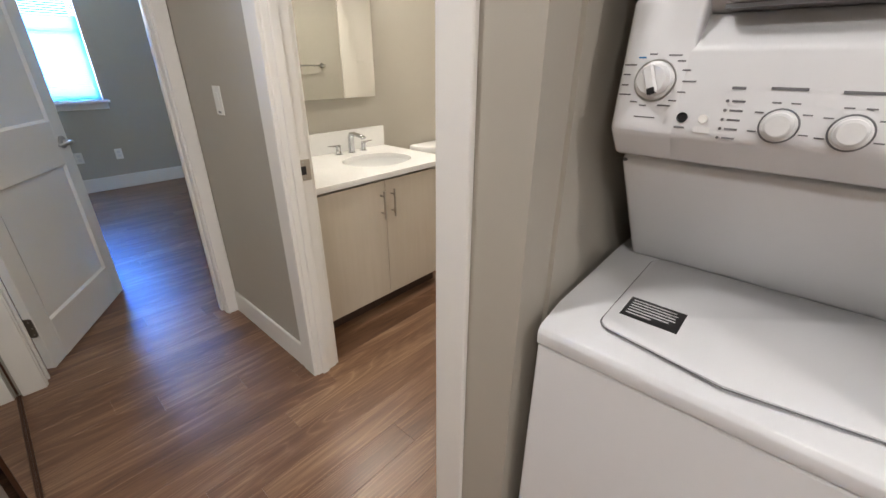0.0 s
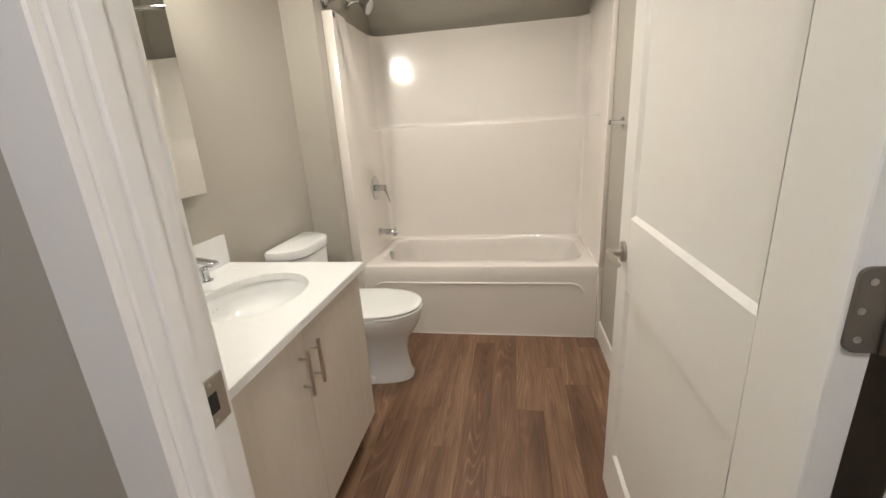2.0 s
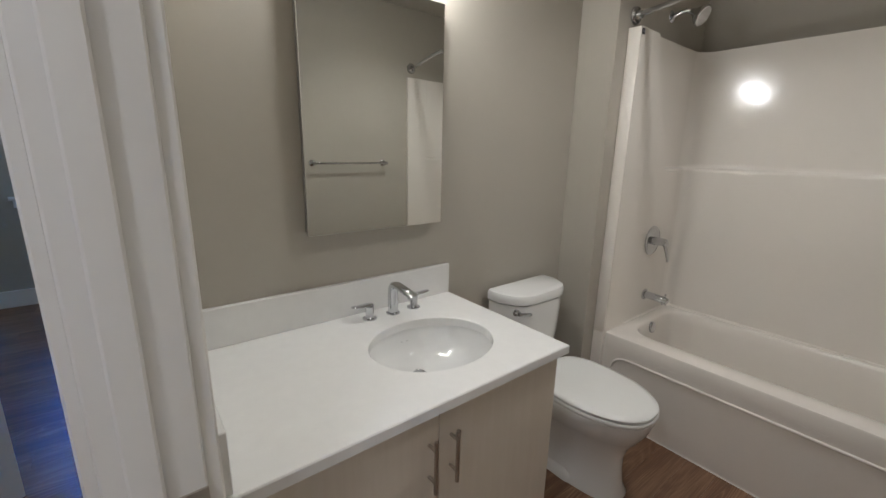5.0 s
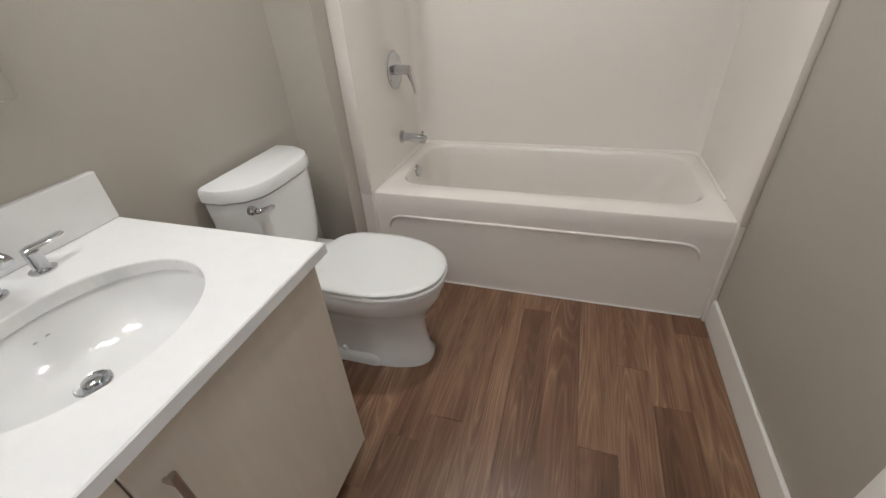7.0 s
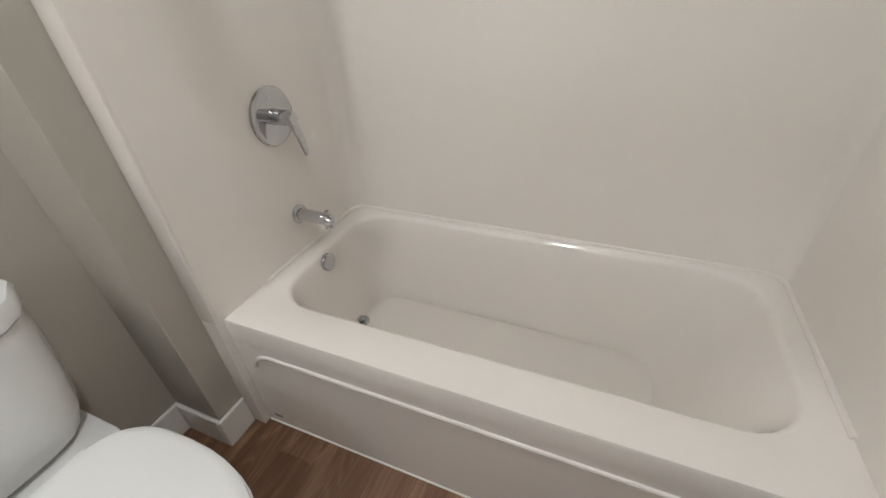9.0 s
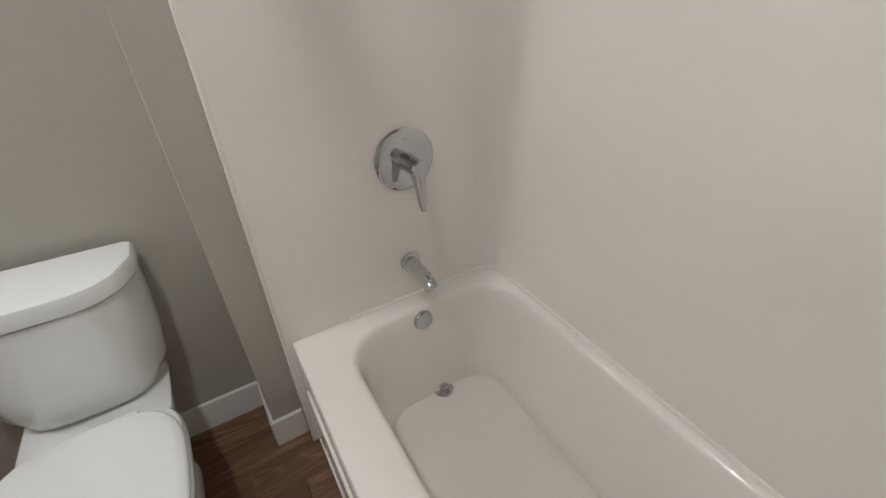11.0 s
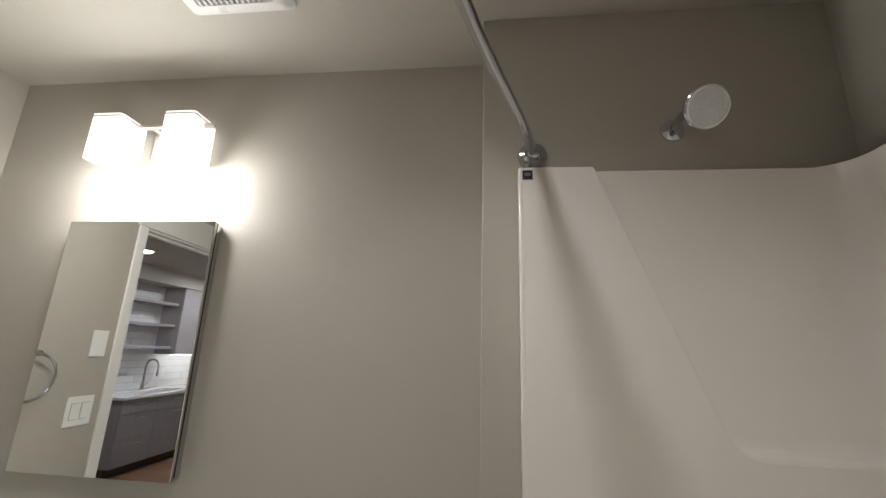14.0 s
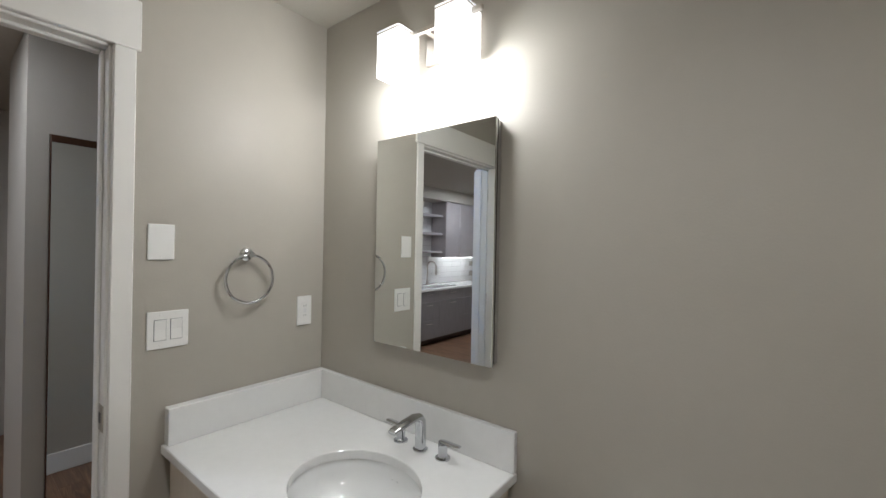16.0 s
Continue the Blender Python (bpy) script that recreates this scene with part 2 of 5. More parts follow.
def rrect(cx, cy, hx, hy, r, z, k=6):
    """A rounded rectangle at the height z."""
    out = []
    r = min(r, hx - 0.0005, hy - 0.0005)
    for sx, sy, a0 in ((1, 1, 0), (-1, 1, 90), (-1, -1, 180), (1, -1, 270)):
        for i in range(k + 1):
            a = radians(a0 + 90 * i / k)
            out.append((cx + sx * (hx - r) + r * math.cos(a), cy + sy * (hy - r) + r * math.sin(a), z))
    return out


def frame_axes(d):
    d = Vector(d).normalized()
    u = d.cross(Vector((0, 0, 1)) if abs(d.z) < 0.9 else Vector((1, 0, 0))).normalized()
    return d, u, d.cross(u)


def lathe(at, axis, profile, seg=28, bm=None):
    """A turned solid: profile of (distance along axis, radius)."""
    d, u, v = frame_axes(axis)
    at = Vector(at)
    rings = []
    for h, r in profile:
        rings.append([at + d * h + (u * math.cos(2 * math.pi * i / seg) + v * math.sin(2 * math.pi * i / seg)) * max(r, 0.0004) for i in range(seg)])
    return loft(rings, bm=bm)


def tube(points, r, seg=12, bm=None, closed=False):
    """A round bar along a line of points; r may be a list."""
    pts = [Vector(p) for p in points]
    n = len(pts)
    rs = r if isinstance(r, (list, tuple)) else [r] * n
    rings, u = [], None
    for i, p in enumerate(pts):
        a, c = pts[(i - 1) % n if closed else max(i - 1, 0)], pts[(i + 1) % n if closed else min(i + 1, n - 1)]
        d = (c - a).normalized()
        if u is None:
            u = frame_axes(d)[1]
        u = (u - d * u.dot(d)).normalized()
        v = d.cross(u)
        rings.append([p + (u * math.cos(2 * math.pi * k / seg) + v * math.sin(2 * math.pi * k / seg)) * rs[i] for k in range(seg)])
    if closed:
        rings.append(rings[0])
        return loft(rings, (False, False), bm)
    return loft(rings, bm=bm)


def arc(c, r, a0, a1, n, plane="xz"):
    out = []
    for i in range(n + 1):
        a = radians(a0 + (a1 - a0) * i / n)
        p, q = r * math.cos(a), r * math.sin(a)
        out.append({"xz": (c[0] + p, c[1], c[2] + q), "yz": (c[0], c[1] + p, c[2] + q), "xy": (c[0] + p, c[1] + q, c[2])}[plane])
    return out


def prism(poly, axis, a, c, bev=0.0, seg=2, bm=None):
    """A flat polygon (pairs in the other two axes) thickened along an axis from a to c."""
    def put(p, h):
        return {"x": (h, *p), "y": (p[0], h, p[1]), "z": (*p, h)}[axis]
    b = loft([[put(p, a) for p in poly], [put(p, c) for p in poly]])
    if bev:
        es = [e for e in b.edges if e.calc_face_angle(0) > 0.3]
        bmesh.ops.bevel(b, geom=es, offset=bev, segments=seg, affect="EDGES", profile=0.5)
    return merge(bm, b)


# ---- sizes of the place ----
CEIL = 2.607
JX, JY = 1.862, -0.205          # the furred wall by the tub
TX, TB = 1.985, 2.755            # tub front and back
SF = 1.962                      # front edge of the tub surround
TN, TS = -0.268, -1.81          # tub ends
SOUTH = -1.836
WF = -0.018                     # room face of the door wall
HX = -0.13                      # hall side of the door wall
JS = -0.112                     # room face of the wall on the hinge side of the bathroom door
HXS = -0.225                    # hall side of the thicker laundry wall
HN = 0.075                      # hall end wall
DN, DS, DH = -0.812, -1.692, 2.20   # bathroom doorway
BW0, BW1 = -1.02, -0.205        # bedroom doorway
CN, CS = -1.925, -2.72          # laundry closet

# ---- structure ----
bm = box((HX, 0.195, 0), (WF, DN + 0.02, CEIL), 0)
box((HX, DN + 0.02, DH + 0.02), (WF, DS - 0.02, CEIL), 0, bm)
box((HXS, DS - 0.02, 0), (JS, CN, CEIL), 0, bm)
box((HXS, CN, 2.3), (WF, CS, CEIL), 0, bm)
box((HXS, CS, 0), (WF, -6.2, CEIL), 0, bm)
setting("wall_west", bm, M_WALL, "greige painted wall with the bathroom doorway", "wall")
bm = box((WF, 0, 0), (3.0, 0.195, CEIL), 0)
box((JX, JY, 0), (3.0, 0, CEIL), 0.0015, bm)
setting("wall_north", bm, M_WALL, "greige painted wall behind the vanity and toilet", "wall")
bm = box((TB + 0.08, JY, 0), (3.0, SOUTH, CEIL), 0)
setting("wall_east", bm, M_WALL, "greige wall above the tub surround", "wall")
bm = box((JS + 0.0005, SOUTH, 0), (3.0, SOUTH - 0.10, CEIL), 0)
setting("wall_south", bm, M_WALL, "greige painted wall beside the door", "wall")
bm = box((-3.2, HN, 0), (BW0 - 0.02, 0.195, CEIL), 0)
box((BW0 - 0.02, HN, DH + 0.02), (BW1 + 0.02, 0.195, CEIL), 0, bm)
box((BW1 + 0.02, HN, 0), (HX, 0.195, CEIL), 0, bm)
setting("wall_hall_end", bm, M_WALL, "greige hall wall with the bedroom doorway", "wall")
bm = box((-3.2, 0.195, 0), (-3.08, 3.8, CEIL), 0)
setting("wall_bedroom_west", bm, M_WALL, "plain greige bedroom wall", "wall")
bm = box((1.9, 0.195, 0), (2.0, 3.8, CEIL), 0)
setting("wall_bedroom_east", bm, M_WALL, "plain greige bedroom wall", "wall")
WX0, WX1, WZ0, WZ1 = -0.80, 0.17, 1.0, 2.35
bm = box((-3.2, 3.8, 0), (WX0, 3.95, CEIL), 0)
box((WX1, 3.8, 0), (2.0, 3.95, CEIL), 0, bm)
box((WX0, 3.8, 0), (WX1, 3.95, WZ0), 0, bm)
box((WX0, 3.8, WZ1), (WX1, 3.95, CEIL), 0, bm)
setting("wall_bedroom_window", bm, M_WALL, "greige bedroom wall with a window", "wall")
KW, KS = -3.15, -6.2
bm = box((KW - 0.1, HN, 0), (KW, KS, CEIL), 0)
setting("wall_kitchen_west", bm, M_WALL, "wall behind the kitchen counter", "wall")
bm = box((KW - 0.1, KS, 0), (HX, KS - 0.1, CEIL), 0)
setting("wall_kitchen_south", bm, M_WALL, "plain wall closing the kitchen", "wall")
bm = box((-1.85, HN, 0), (-1.75, -0.88, CEIL), 0)
box((-1.75, -0.80, 0), (-1.15, -0.88, CEIL), 0, bm)
box((-1.75, HN, 2.1), (-1.15, -0.80, CEIL), 0, bm)
setting("wall_closet", bm, M_WALL, "wall round the mirrored hall closet", "wall")
bm = box((0, CN, 0), (0.72, CN - 0.004, CEIL), 0)
box((0.72, CN + 0.0, 0), (0.82, CS, CEIL), 0, bm)
box((0, CS, 0), (0.72, CS - 0.1, CEIL), 0, bm)
setting("wall_laundry", bm, M_WALL, "inner walls of the laundry closet", "wall")
setting("ceiling", box((-3.4, 4.0, CEIL), (3.1, -6.4, CEIL + 0.1), 0), M_CEIL, "off-white painted ceiling", "ceiling")
floor = setting("floor", box((-3.4, 4.0, -0.12), (3.1, -6.4, -0.009), 0), M_FLOOR, "brown oak-look plank floor", "floor")


def baseboard(name, lo, hi):
    setting(name, box(lo, hi, 0.004), M_TRIM, "white painted baseboard", "baseboard")


BH = 0.135
baseboard("baseboard_1", (1.03, 0, 0), (JX, -0.014, BH))
baseboard("baseboard_2", (JX - 0.014, -0.014, 0), (JX, JY, BH))
baseboard("baseboard_3", (JX - 0.014, JY, 0), (SF - 0.004, JY - 0.014, BH))
baseboard("baseboard_4", (JS + 0.015, SOUTH, 0), (SF - 0.005, SOUTH + 0.014, BH))
baseboard("baseboard_5", (HX, DN + 0.095, 0), (HX - 0.014, HN - 0.02, BH))
baseboard("baseboard_6", (HXS, DS - 0.101, 0), (HXS - 0.014, CN, BH))
baseboard("baseboard_7", (-3.0, 3.8, 0), (1.9, 3.786, BH + 0.02))
baseboard("baseboard_8", (JS, DS - 0.102, 0), (JS + 0.014, SOUTH + 0.014, BH))


def doorway(name, axis, face_a, face_b, lo, hi, top, stop, cas_a=0.095, cas_b=0.095, lo_face=None, inset=0.0, narrow=None, lo_far=None):
    """Jambs, stops and flat casings round an opening; axis is the one that the opening runs along."""
    root = thing(name, (0, 0, 0), "white painted door frame with flat casings", "door frame")
    root["kind"] = "structure"

    def bx(nm, a0, a1, f0, f1, z0, z1, bev=0.003):
        if axis == "y":
            part(nm, box((f0, a0, z0), (f1, a1, z1), bev), M_TRIM, root)
        else:
            part(nm, box((a0, f0, z0), (a1, f1, z1), bev), M_TRIM, root)
    j = 0.018
    f0, f1 = min(face_a, face_b) - 0.002, max(face_a, face_b) + 0.002 - inset
    g0 = f0 if lo_face is None else lo_face - 0.002
    fl1 = f1 if lo_far is None else lo_far + 0.002
    sl = stop if lo_far is None else lo_far - 0.085
    bx("jamb", lo - j, lo, g0, fl1, 0, top + j)
    bx("jamb", hi, hi + j, f0, f1, 0, top + j)
    bx("jamb", lo, hi, f0, f1, top, top + j)
    bx("stop", lo, lo + 0.011, sl, sl + 0.035, 0, top)
    bx("stop", hi - 0.011, hi, stop, stop + 0.035, 0, top)
    bx("stop", lo + 0.011, hi - 0.011, stop, stop + 0.035, top - 0.011, top)
    for f, d in ((f0 + 0.002, -1), (f1 - 0.002, 1)):
        rv = 0.006 if d < 0 else 0.008
        ct = 0.017 if d < 0 or not inset else 0.021
        w0, w1 = (cas_a, narrow if narrow and d > 0 else cas_b)
        fl = lo_far if d > 0 and lo_far is not None else f if (d > 0 or lo_face is None) else lo_face
        bx("casing", lo - rv - w0, lo - rv, fl, fl + d * ct, 0, top + rv)
        bx("casing", hi + rv, hi + rv + w1, f, f + d * ct, 0, top + rv)
        bx("head_casing", lo - rv - (w0 + 0.012 if fl == f or d > 0 else 0), hi + rv + w1 + 0.012, f, f + d * (ct + 0.004), top + rv, top + rv + 0.165)
    return root


frame_bath = doorway("door_frame", "y", HX, 0, DS, DN, DH, -0.108, lo_face=HXS, inset=0.030, narrow=0.060, lo_far=JS)
frame_bed = doorway("door_frame", "x", HN, 0.195, BW0, BW1, DH, 0.12, 0.085, 0.066)


def bolts(root, at_list, axis, r, parent=None):
    for p in at_list:
        part("screw", lathe(p, axis, [(0, r), (0.0012, r), (0.0018, r * 0.5)], 10), M_STEEL, parent or root)


# strike plate on the latch jamb
sp = part("strike_plate", box((-0.086, DN - 0.0025, 0.958), (-0.028, DN + 0.001, 1.042), 0.001), M_NICKEL, frame_bath, "satin nickel strike plate")
part("latch_hole", box((-0.070, DN - 0.0032, 0.982), (-0.048, DN - 0.0015, 1.016), 0.0005), M_BLACK, sp)
bolts(sp, [(-0.059, DN - 0.0024, 0.967), (-0.059, DN - 0.0024, 1.032)], (0, -1, 0), 0.004)


def panel_door(name, hinge, turn, length, height, label, lever_z=0.985, side=1, hinge_stile=0.105):
    """A two-panel leaf. Its own x runs from the hinge to the latch, its thickness along y."""
    root = thing(name, hinge, label, "door", turn=turn)
    th, st, sh = 0.038, 0.105, hinge_stile
    rails = ((0.012, 0.225), (0.872, 1.10), (height - 0.13, height))
    y0, y1 = (-th, 0) if side < 0 else (0, th)
    L = length
    part("stile", box((0.003, y0, 0.012), (sh, y1, height), 0.002), M_DOOR, root, local=True)
    part("stile", box((L - st, y0, 0.012), (L, y1, height), 0.002), M_DOOR, root, local=True)
    for a, c in rails:
        part("rail", box((sh, y0, a), (L - st, y1, c), 0.0), M_DOOR, root, local=True)
    for (a, c), (d, e) in zip(rails, rails[1:]):
        part("panel", box((sh, y0 + 0.011, c), (L - st, y1 - 0.011, d), 0.0), M_DOOR, root, local=True)
        for yf, s in ((y0, 1), (y1, -1)):
            # sloped moulding round each panel
            ring = [[(sh, yf, c), (L - st, yf, c), (L - st, yf, d), (sh, yf, d)],
                    [(sh + 0.012, yf + s * 0.0108, c + 0.012), (L - st - 0.012, yf + s * 0.0108, c + 0.012), (L - st - 0.012, yf + s * 0.0108, d - 0.012), (sh + 0.012, yf + s * 0.0108, d - 0.012)]]
            part("moulding", loft(ring, (False, False)), M_DOOR, root, local=True)
    for s, yf in ((-1, y0), (1, y1)):
        rose = part("lever", lathe((L - 0.065, yf, lever_z), (0, s, 0), [(0, 0.033), (0.008, 0.033), (0.011, 0.029), (0.012, 0.014), (0.045, 0.011), (0.05, 0.011)]), M_NICKEL, root, "satin nickel lever handle", True, True)
        tb = tube([(L - 0.065, yf + s * 0.046, lever_z), (L - 0.10, yf + s * 0.052, lever_z), (L - 0.17, yf + s * 0.050, lever_z - 0.002), (L - 0.185, yf + s * 0.046, lever_z - 0.003)], [0.011, 0.010, 0.009, 0.008])
        part("grip", tb, M_NICKEL, rose, "", True, True)
    lp = part("latch_plate", box((L - 0.0005, y0 + 0.005, lever_z - 0.028), (L + 0.0015, y1 - 0.005, lever_z + 0.028), 0.0005), M_NICKEL, root, local=True)
    part("latch_bolt", box((L, y0 + 0.012, lever_z - 0.007), (L + 0.011, y1 - 0.012, lever_z + 0.007), 0.003), M_NICKEL, lp, local=True)
    for z in (0.25, 1.18, height - 0.2):
        # a leaf with rounded outer corners let into the edge, three screws and the barrel
        yi, yo = (y0 + 0.004, y1 + 0.003) if side < 0 else (y1 - 0.004, y0 - 0.003)
        poly, r = [], 0.012
        for cz, a0 in ((z - 0.05 + r, 270), (z + 0.05 - r, 0)):
            for i in range(5):
                q = radians(a0 + 90 * i / 4)
                poly.append((yi - (r - r * math.cos(q)) * (1 if yi > yo else -1), cz + r * math.sin(q)))
        poly += [(yo, z + 0.05), (yo, z - 0.05)]
        h = part("hinge", prism(poly, "x", -0.0018, 0.0036), M_DARKN, root, "dark nickel butt hinge", local=True)
        for dz, dy in ((-0.034, 0.012), (0.0, 0.009), (0.034, 0.014)):
            ys = yi - dy * (1 if yi > yo else -1)
            part("screw", lathe((-0.0017, ys, z + dz), (-1, 0, 0), [(0, 0.0042), (0.0008, 0.0040), (0.0003, 0.0015)], 10), M_NICKEL, h, "", False, True)
        yk = yo + (0.004 if side < 0 else -0.004)
        for i in range(3):
            part("knuckle", lathe((-0.003, yk, z - 0.05 + i * 0.0337), (0, 0, 1), [(0, 0.0062), (0.001, 0.0068), (0.0315, 0.0068), (0.0325, 0.0062)], 14), M_DARKN, h, "", True, True)
    return root


bath_door = panel_door("door", (-0.068, -1.674, 0), 0.5, 0.895, DH - 0.006, "white two-panel bathroom door standing open against the wall", side=1, hinge_stile=0.145)
bed_door = panel_door("door", (-1.012, 0.20, 0), 57.8, 0.80, DH - 0.006, "white two-panel bedroom door standing half open", side=-1)


# ---- bathroom: tub and surround ----
def bathtub():
    root = thing("bathtub", (TX, TN, 0), "bone white acrylic alcove bathtub with a panelled apron", "bathtub")
    cx, cy = (TX + TB) / 2 + 0.03, (TN + TS) / 2
    ox, oy = (TB + 0.02 - TX) / 2, (TN - TS) / 2 + 0.018
    ocx = (TX + TB + 0.02) / 2
    H = 0.50
    rings = [rrect(ocx, cy, ox, oy, 0.012, 0.4201), rrect(ocx, cy, ox, oy, 0.012, H - 0.012), rrect(ocx, cy, ox - 0.004, oy - 0.004, 0.012, H - 0.003), rrect(ocx, cy, ox - 0.012, oy - 0.012, 0.012, H)]
    ix, iy = 0.290, 0.705
    icx = cx + 0.005
    rings += [rrect(icx, cy, ix + 0.012, iy + 0.012, 0.15, H), rrect(icx, cy, ix + 0.003, iy + 0.003, 0.145, H - 0.004), rrect(icx, cy, ix - 0.004, iy - 0.005, 0.14, H - 0.016)]
    for f in (0.15, 0.35, 0.55, 0.75, 0.88, 0.95, 0.985, 1.0):
        z = H - 0.016 - f * (H - 0.016 - 0.12)
        k = f if f < 0.75 else f + (f - 0.75) * 0.9
        dx, dyn, dys = 0.055 * k, 0.05 * k, 0.20 * f + (0.06 * (f - 0.75) if f > 0.75 else 0)
        rings.append(rrect(icx, cy + (dys - dyn) / 2, ix - 0.004 - dx, iy - 0.005 - (dyn + dys) / 2, 0.14 - 0.03 * f, z))
    rings.append(rrect(icx, cy + 0.085, ix - 0.155, iy - 0.20, 0.09, 0.116))
    part("shell", loft(rings, (False, True)), M_ACRYL, root, "", True)
    part("maker_mark", box((TX - 0.0006, TN - 0.032, 0.036), (TX + 0.002, TN - 0.068, 0.050), 0), M_PRINT, root, "small grey maker's plate")
    part("apron", box((TX, TN, 0.002), (TX + 0.03, TS, 0.42), 0), M_ACRYL, root)
    # raised border of the apron: a bowed rib with rounded upper corners
    pts = [(TX, TN - 0.055, 0.31)] + [(TX, TN - 0.055 - 0.085 * (1 - math.cos(radians(a))), 0.31 + 0.07 * math.sin(radians(a))) for a in (20, 40, 60, 80, 90)]
    mir = [(x, TS + 0.025 + (TN - y), z) for x, y, z in reversed(pts)]
    mids = [(TX, TN - 0.14 + (TS - TN + 0.28) * i / 10, 0.38) for i in range(1, 10)]
    part("apron_rib", tube(pts + mids + mir, 0.0075, 8), M_ACRYL, root, "", True)
    part("end_flange", box((SF - 0.003, TN + 0.001, 0.002), (TX + 0.012, JY - 0.0005, 0.4995), 0.002), M_ACRYL, root)
    part("end_flange", box((SF - 0.003, TS - 0.001, 0.002), (TX + 0.012, SOUTH + 0.001, 0.497), 0.002), M_ACRYL, root)
    part("caulk", tube([(TX - 0.001, TN - 0.002, 0.003), (TX - 0.001, TS + 0.002, 0.003)], 0.004, 6), M_TRIM, root)
    d = part("drain", lathe((2.43, TN - 0.135, 0.119), (0, 0, 1), [(0, 0.036), (0.004, 0.036), (0.006, 0.031), (0.003, 0.024), (0.0025, 0.002)]), M_CHROME, root, "chrome tub drain", True)
    part("stopper", lathe((2.43, TN - 0.135, 0.121), (0, 0, 1), [(0, 0.012), (0.014, 0.012), (0.016, 0.018), (0.020, 0.018), (0.023, 0.012)]), M_CHROME, d, "", True)
    part("overflow_plate", lathe((2.385, TN - 0.072, 0.452), (0, -1, 0.06), [(0, 0.034), (0.014, 0.034), (0.018, 0.031), (0.019, 0.002)]), M_CHROME, root, "round chrome overflow plate", True)
    return root


def surround():
    root = thing("tub_surround", (SF, TN, 0.50), "bone white moulded tub surround with a ledge", "tub surround")
    r, k = 0.055, 6

    def line(o, z):
        """The inner face, set back by o."""
        n, s, b = TN + o, TS - o * 0.4, TB - 0.03 + o
        rr = r + o
        pts = [(SF + 0.004, n, z), (SF + 0.2, n, z)]
        pts += [(b - rr + rr * math.sin(radians(a)), n - rr + rr * math.cos(radians(a)), z) for a in [90 * i / k for i in range(k + 1)]]
        pts += [(b - rr + rr * math.cos(radians(a)), s + rr - rr * math.sin(radians(a)), z) for a in [90 * i / k for i in range(k + 1)]]
        pts += [(SF + 0.2, s, z), (SF + 0.004, s, z)]
        return pts
    TOP, LED = 2.072, 1.405
    prof = [(0.0, 0.497), (0.0, LED - 0.02), (0.002, LED - 0.008), (0.008, LED - 0.001), (0.022, LED + 0.003), (0.026, LED + 0.008), (0.028, LED + 0.03), (0.028, TOP)]
    rings = [line(o, z) for o, z in prof] + [line(0.045, TOP), line(0.045, 0.497)]
    part("wall_panel", loft(rings, (False, False), closed=False), M_ACRYL, root, "", True)
    for y0, s in ((TN, 1), (TS, -1)):
        poly = [(SF, 0.497), (SF, TOP + 0.001), (2.15, TOP + 0.001), (2.15, 0.497)] if s < 0 else [(SF, 0.497), (SF, TOP + 0.001), (2.15, TOP + 0.001), (2.39, LED + 0.04), (2.405, LED + 0.015), (2.43, LED - 0.006), (2.46, LED - 0.016), (2.64, LED - 0.02), (2.64, 0.497)]
        ya, yb = y0 - s * 0.0007, y0 + s * (0.04 if s > 0 else 0.02)
        part("front_column", prism(poly, "y", min(ya, yb), max(ya, yb), 0.0012, 1), M_ACRYL, root, "", True)
        part("flange", box((SF - 0.004, y0 - s * 0.0016, 0.50), (SF + 0.008, y0 + s * (0.0625 if s > 0 else 0.0255), TOP), 0.003, seg=2), M_ACRYL, root, "", True)
    # rounded bead where the panels stand on the tub deck
    part("deck_bead", tube([(x, y, 0.502) for x, y, z in line(0.004, 0)[1:-1]], 0.011, 8), M_ACRYL, root, "", True)
    st = part("sticker", box((SF + 0.006, TN - 0.0016, TOP - 0.034), (SF + 0.032, TN - 0.003, TOP - 0.008), 0), M_BLACK, root, "small dark label sticker")
    part("print_bar", box((SF + 0.011, TN - 0.003, TOP - 0.024), (SF + 0.027, TN - 0.0034, TOP - 0.016), 0), M_PRINT, st)
    return root


def tub_valve():
    root = thing("shower_valve", (2.375, TN - 0.002, 1.0), "round chrome shower valve with a lever handle", "shower valve")
    p = part("escutcheon", lathe((2.375, TN - 0.002, 1.0), (0, -1, 0), [(0, 0.088), (0.004, 0.088), (0.008, 0.084), (0.010, 0.070), (0.011, 0.002)], 40), M_CHROME, root, "", True)
    part("barrel", lathe((2.375, TN - 0.012, 1.0), (0, -1, 0), [(0, 0.026), (0.004, 0.025), (0.05, 0.023), (0.072, 0.022), (0.076, 0.018), (0.077, 0.002)], 28), M_CHROME, root, "", True)
    rings = []
    for f, w, t in ((0, 0.020, 0.012), (0.2, 0.019, 0.009), (0.5, 0.016, 0.006), (0.85, 0.0135, 0.005), (1, 0.008, 0.004)):
        a = f * 0.115
        cy, cz = TN - 0.072 - 0.035 * math.sin(f * 1.2), 1.0 + 0.004 - a
        rings.append([(2.375 + w * math.cos(2 * math.pi * i / 14), cy + t * math.sin(2 * math.pi * i / 14), cz) for i in range(14)])
    part("lever", loft(rings), M_CHROME, root, "", True)
    root.location += Vector((0.014, 0, -0.017))
    part("dot", lathe((2.375, TN - 0.0125, 1.058), (0, -1, 0), [(0, 0.005), (0.001, 0.005)], 12), M_STEEL, root)


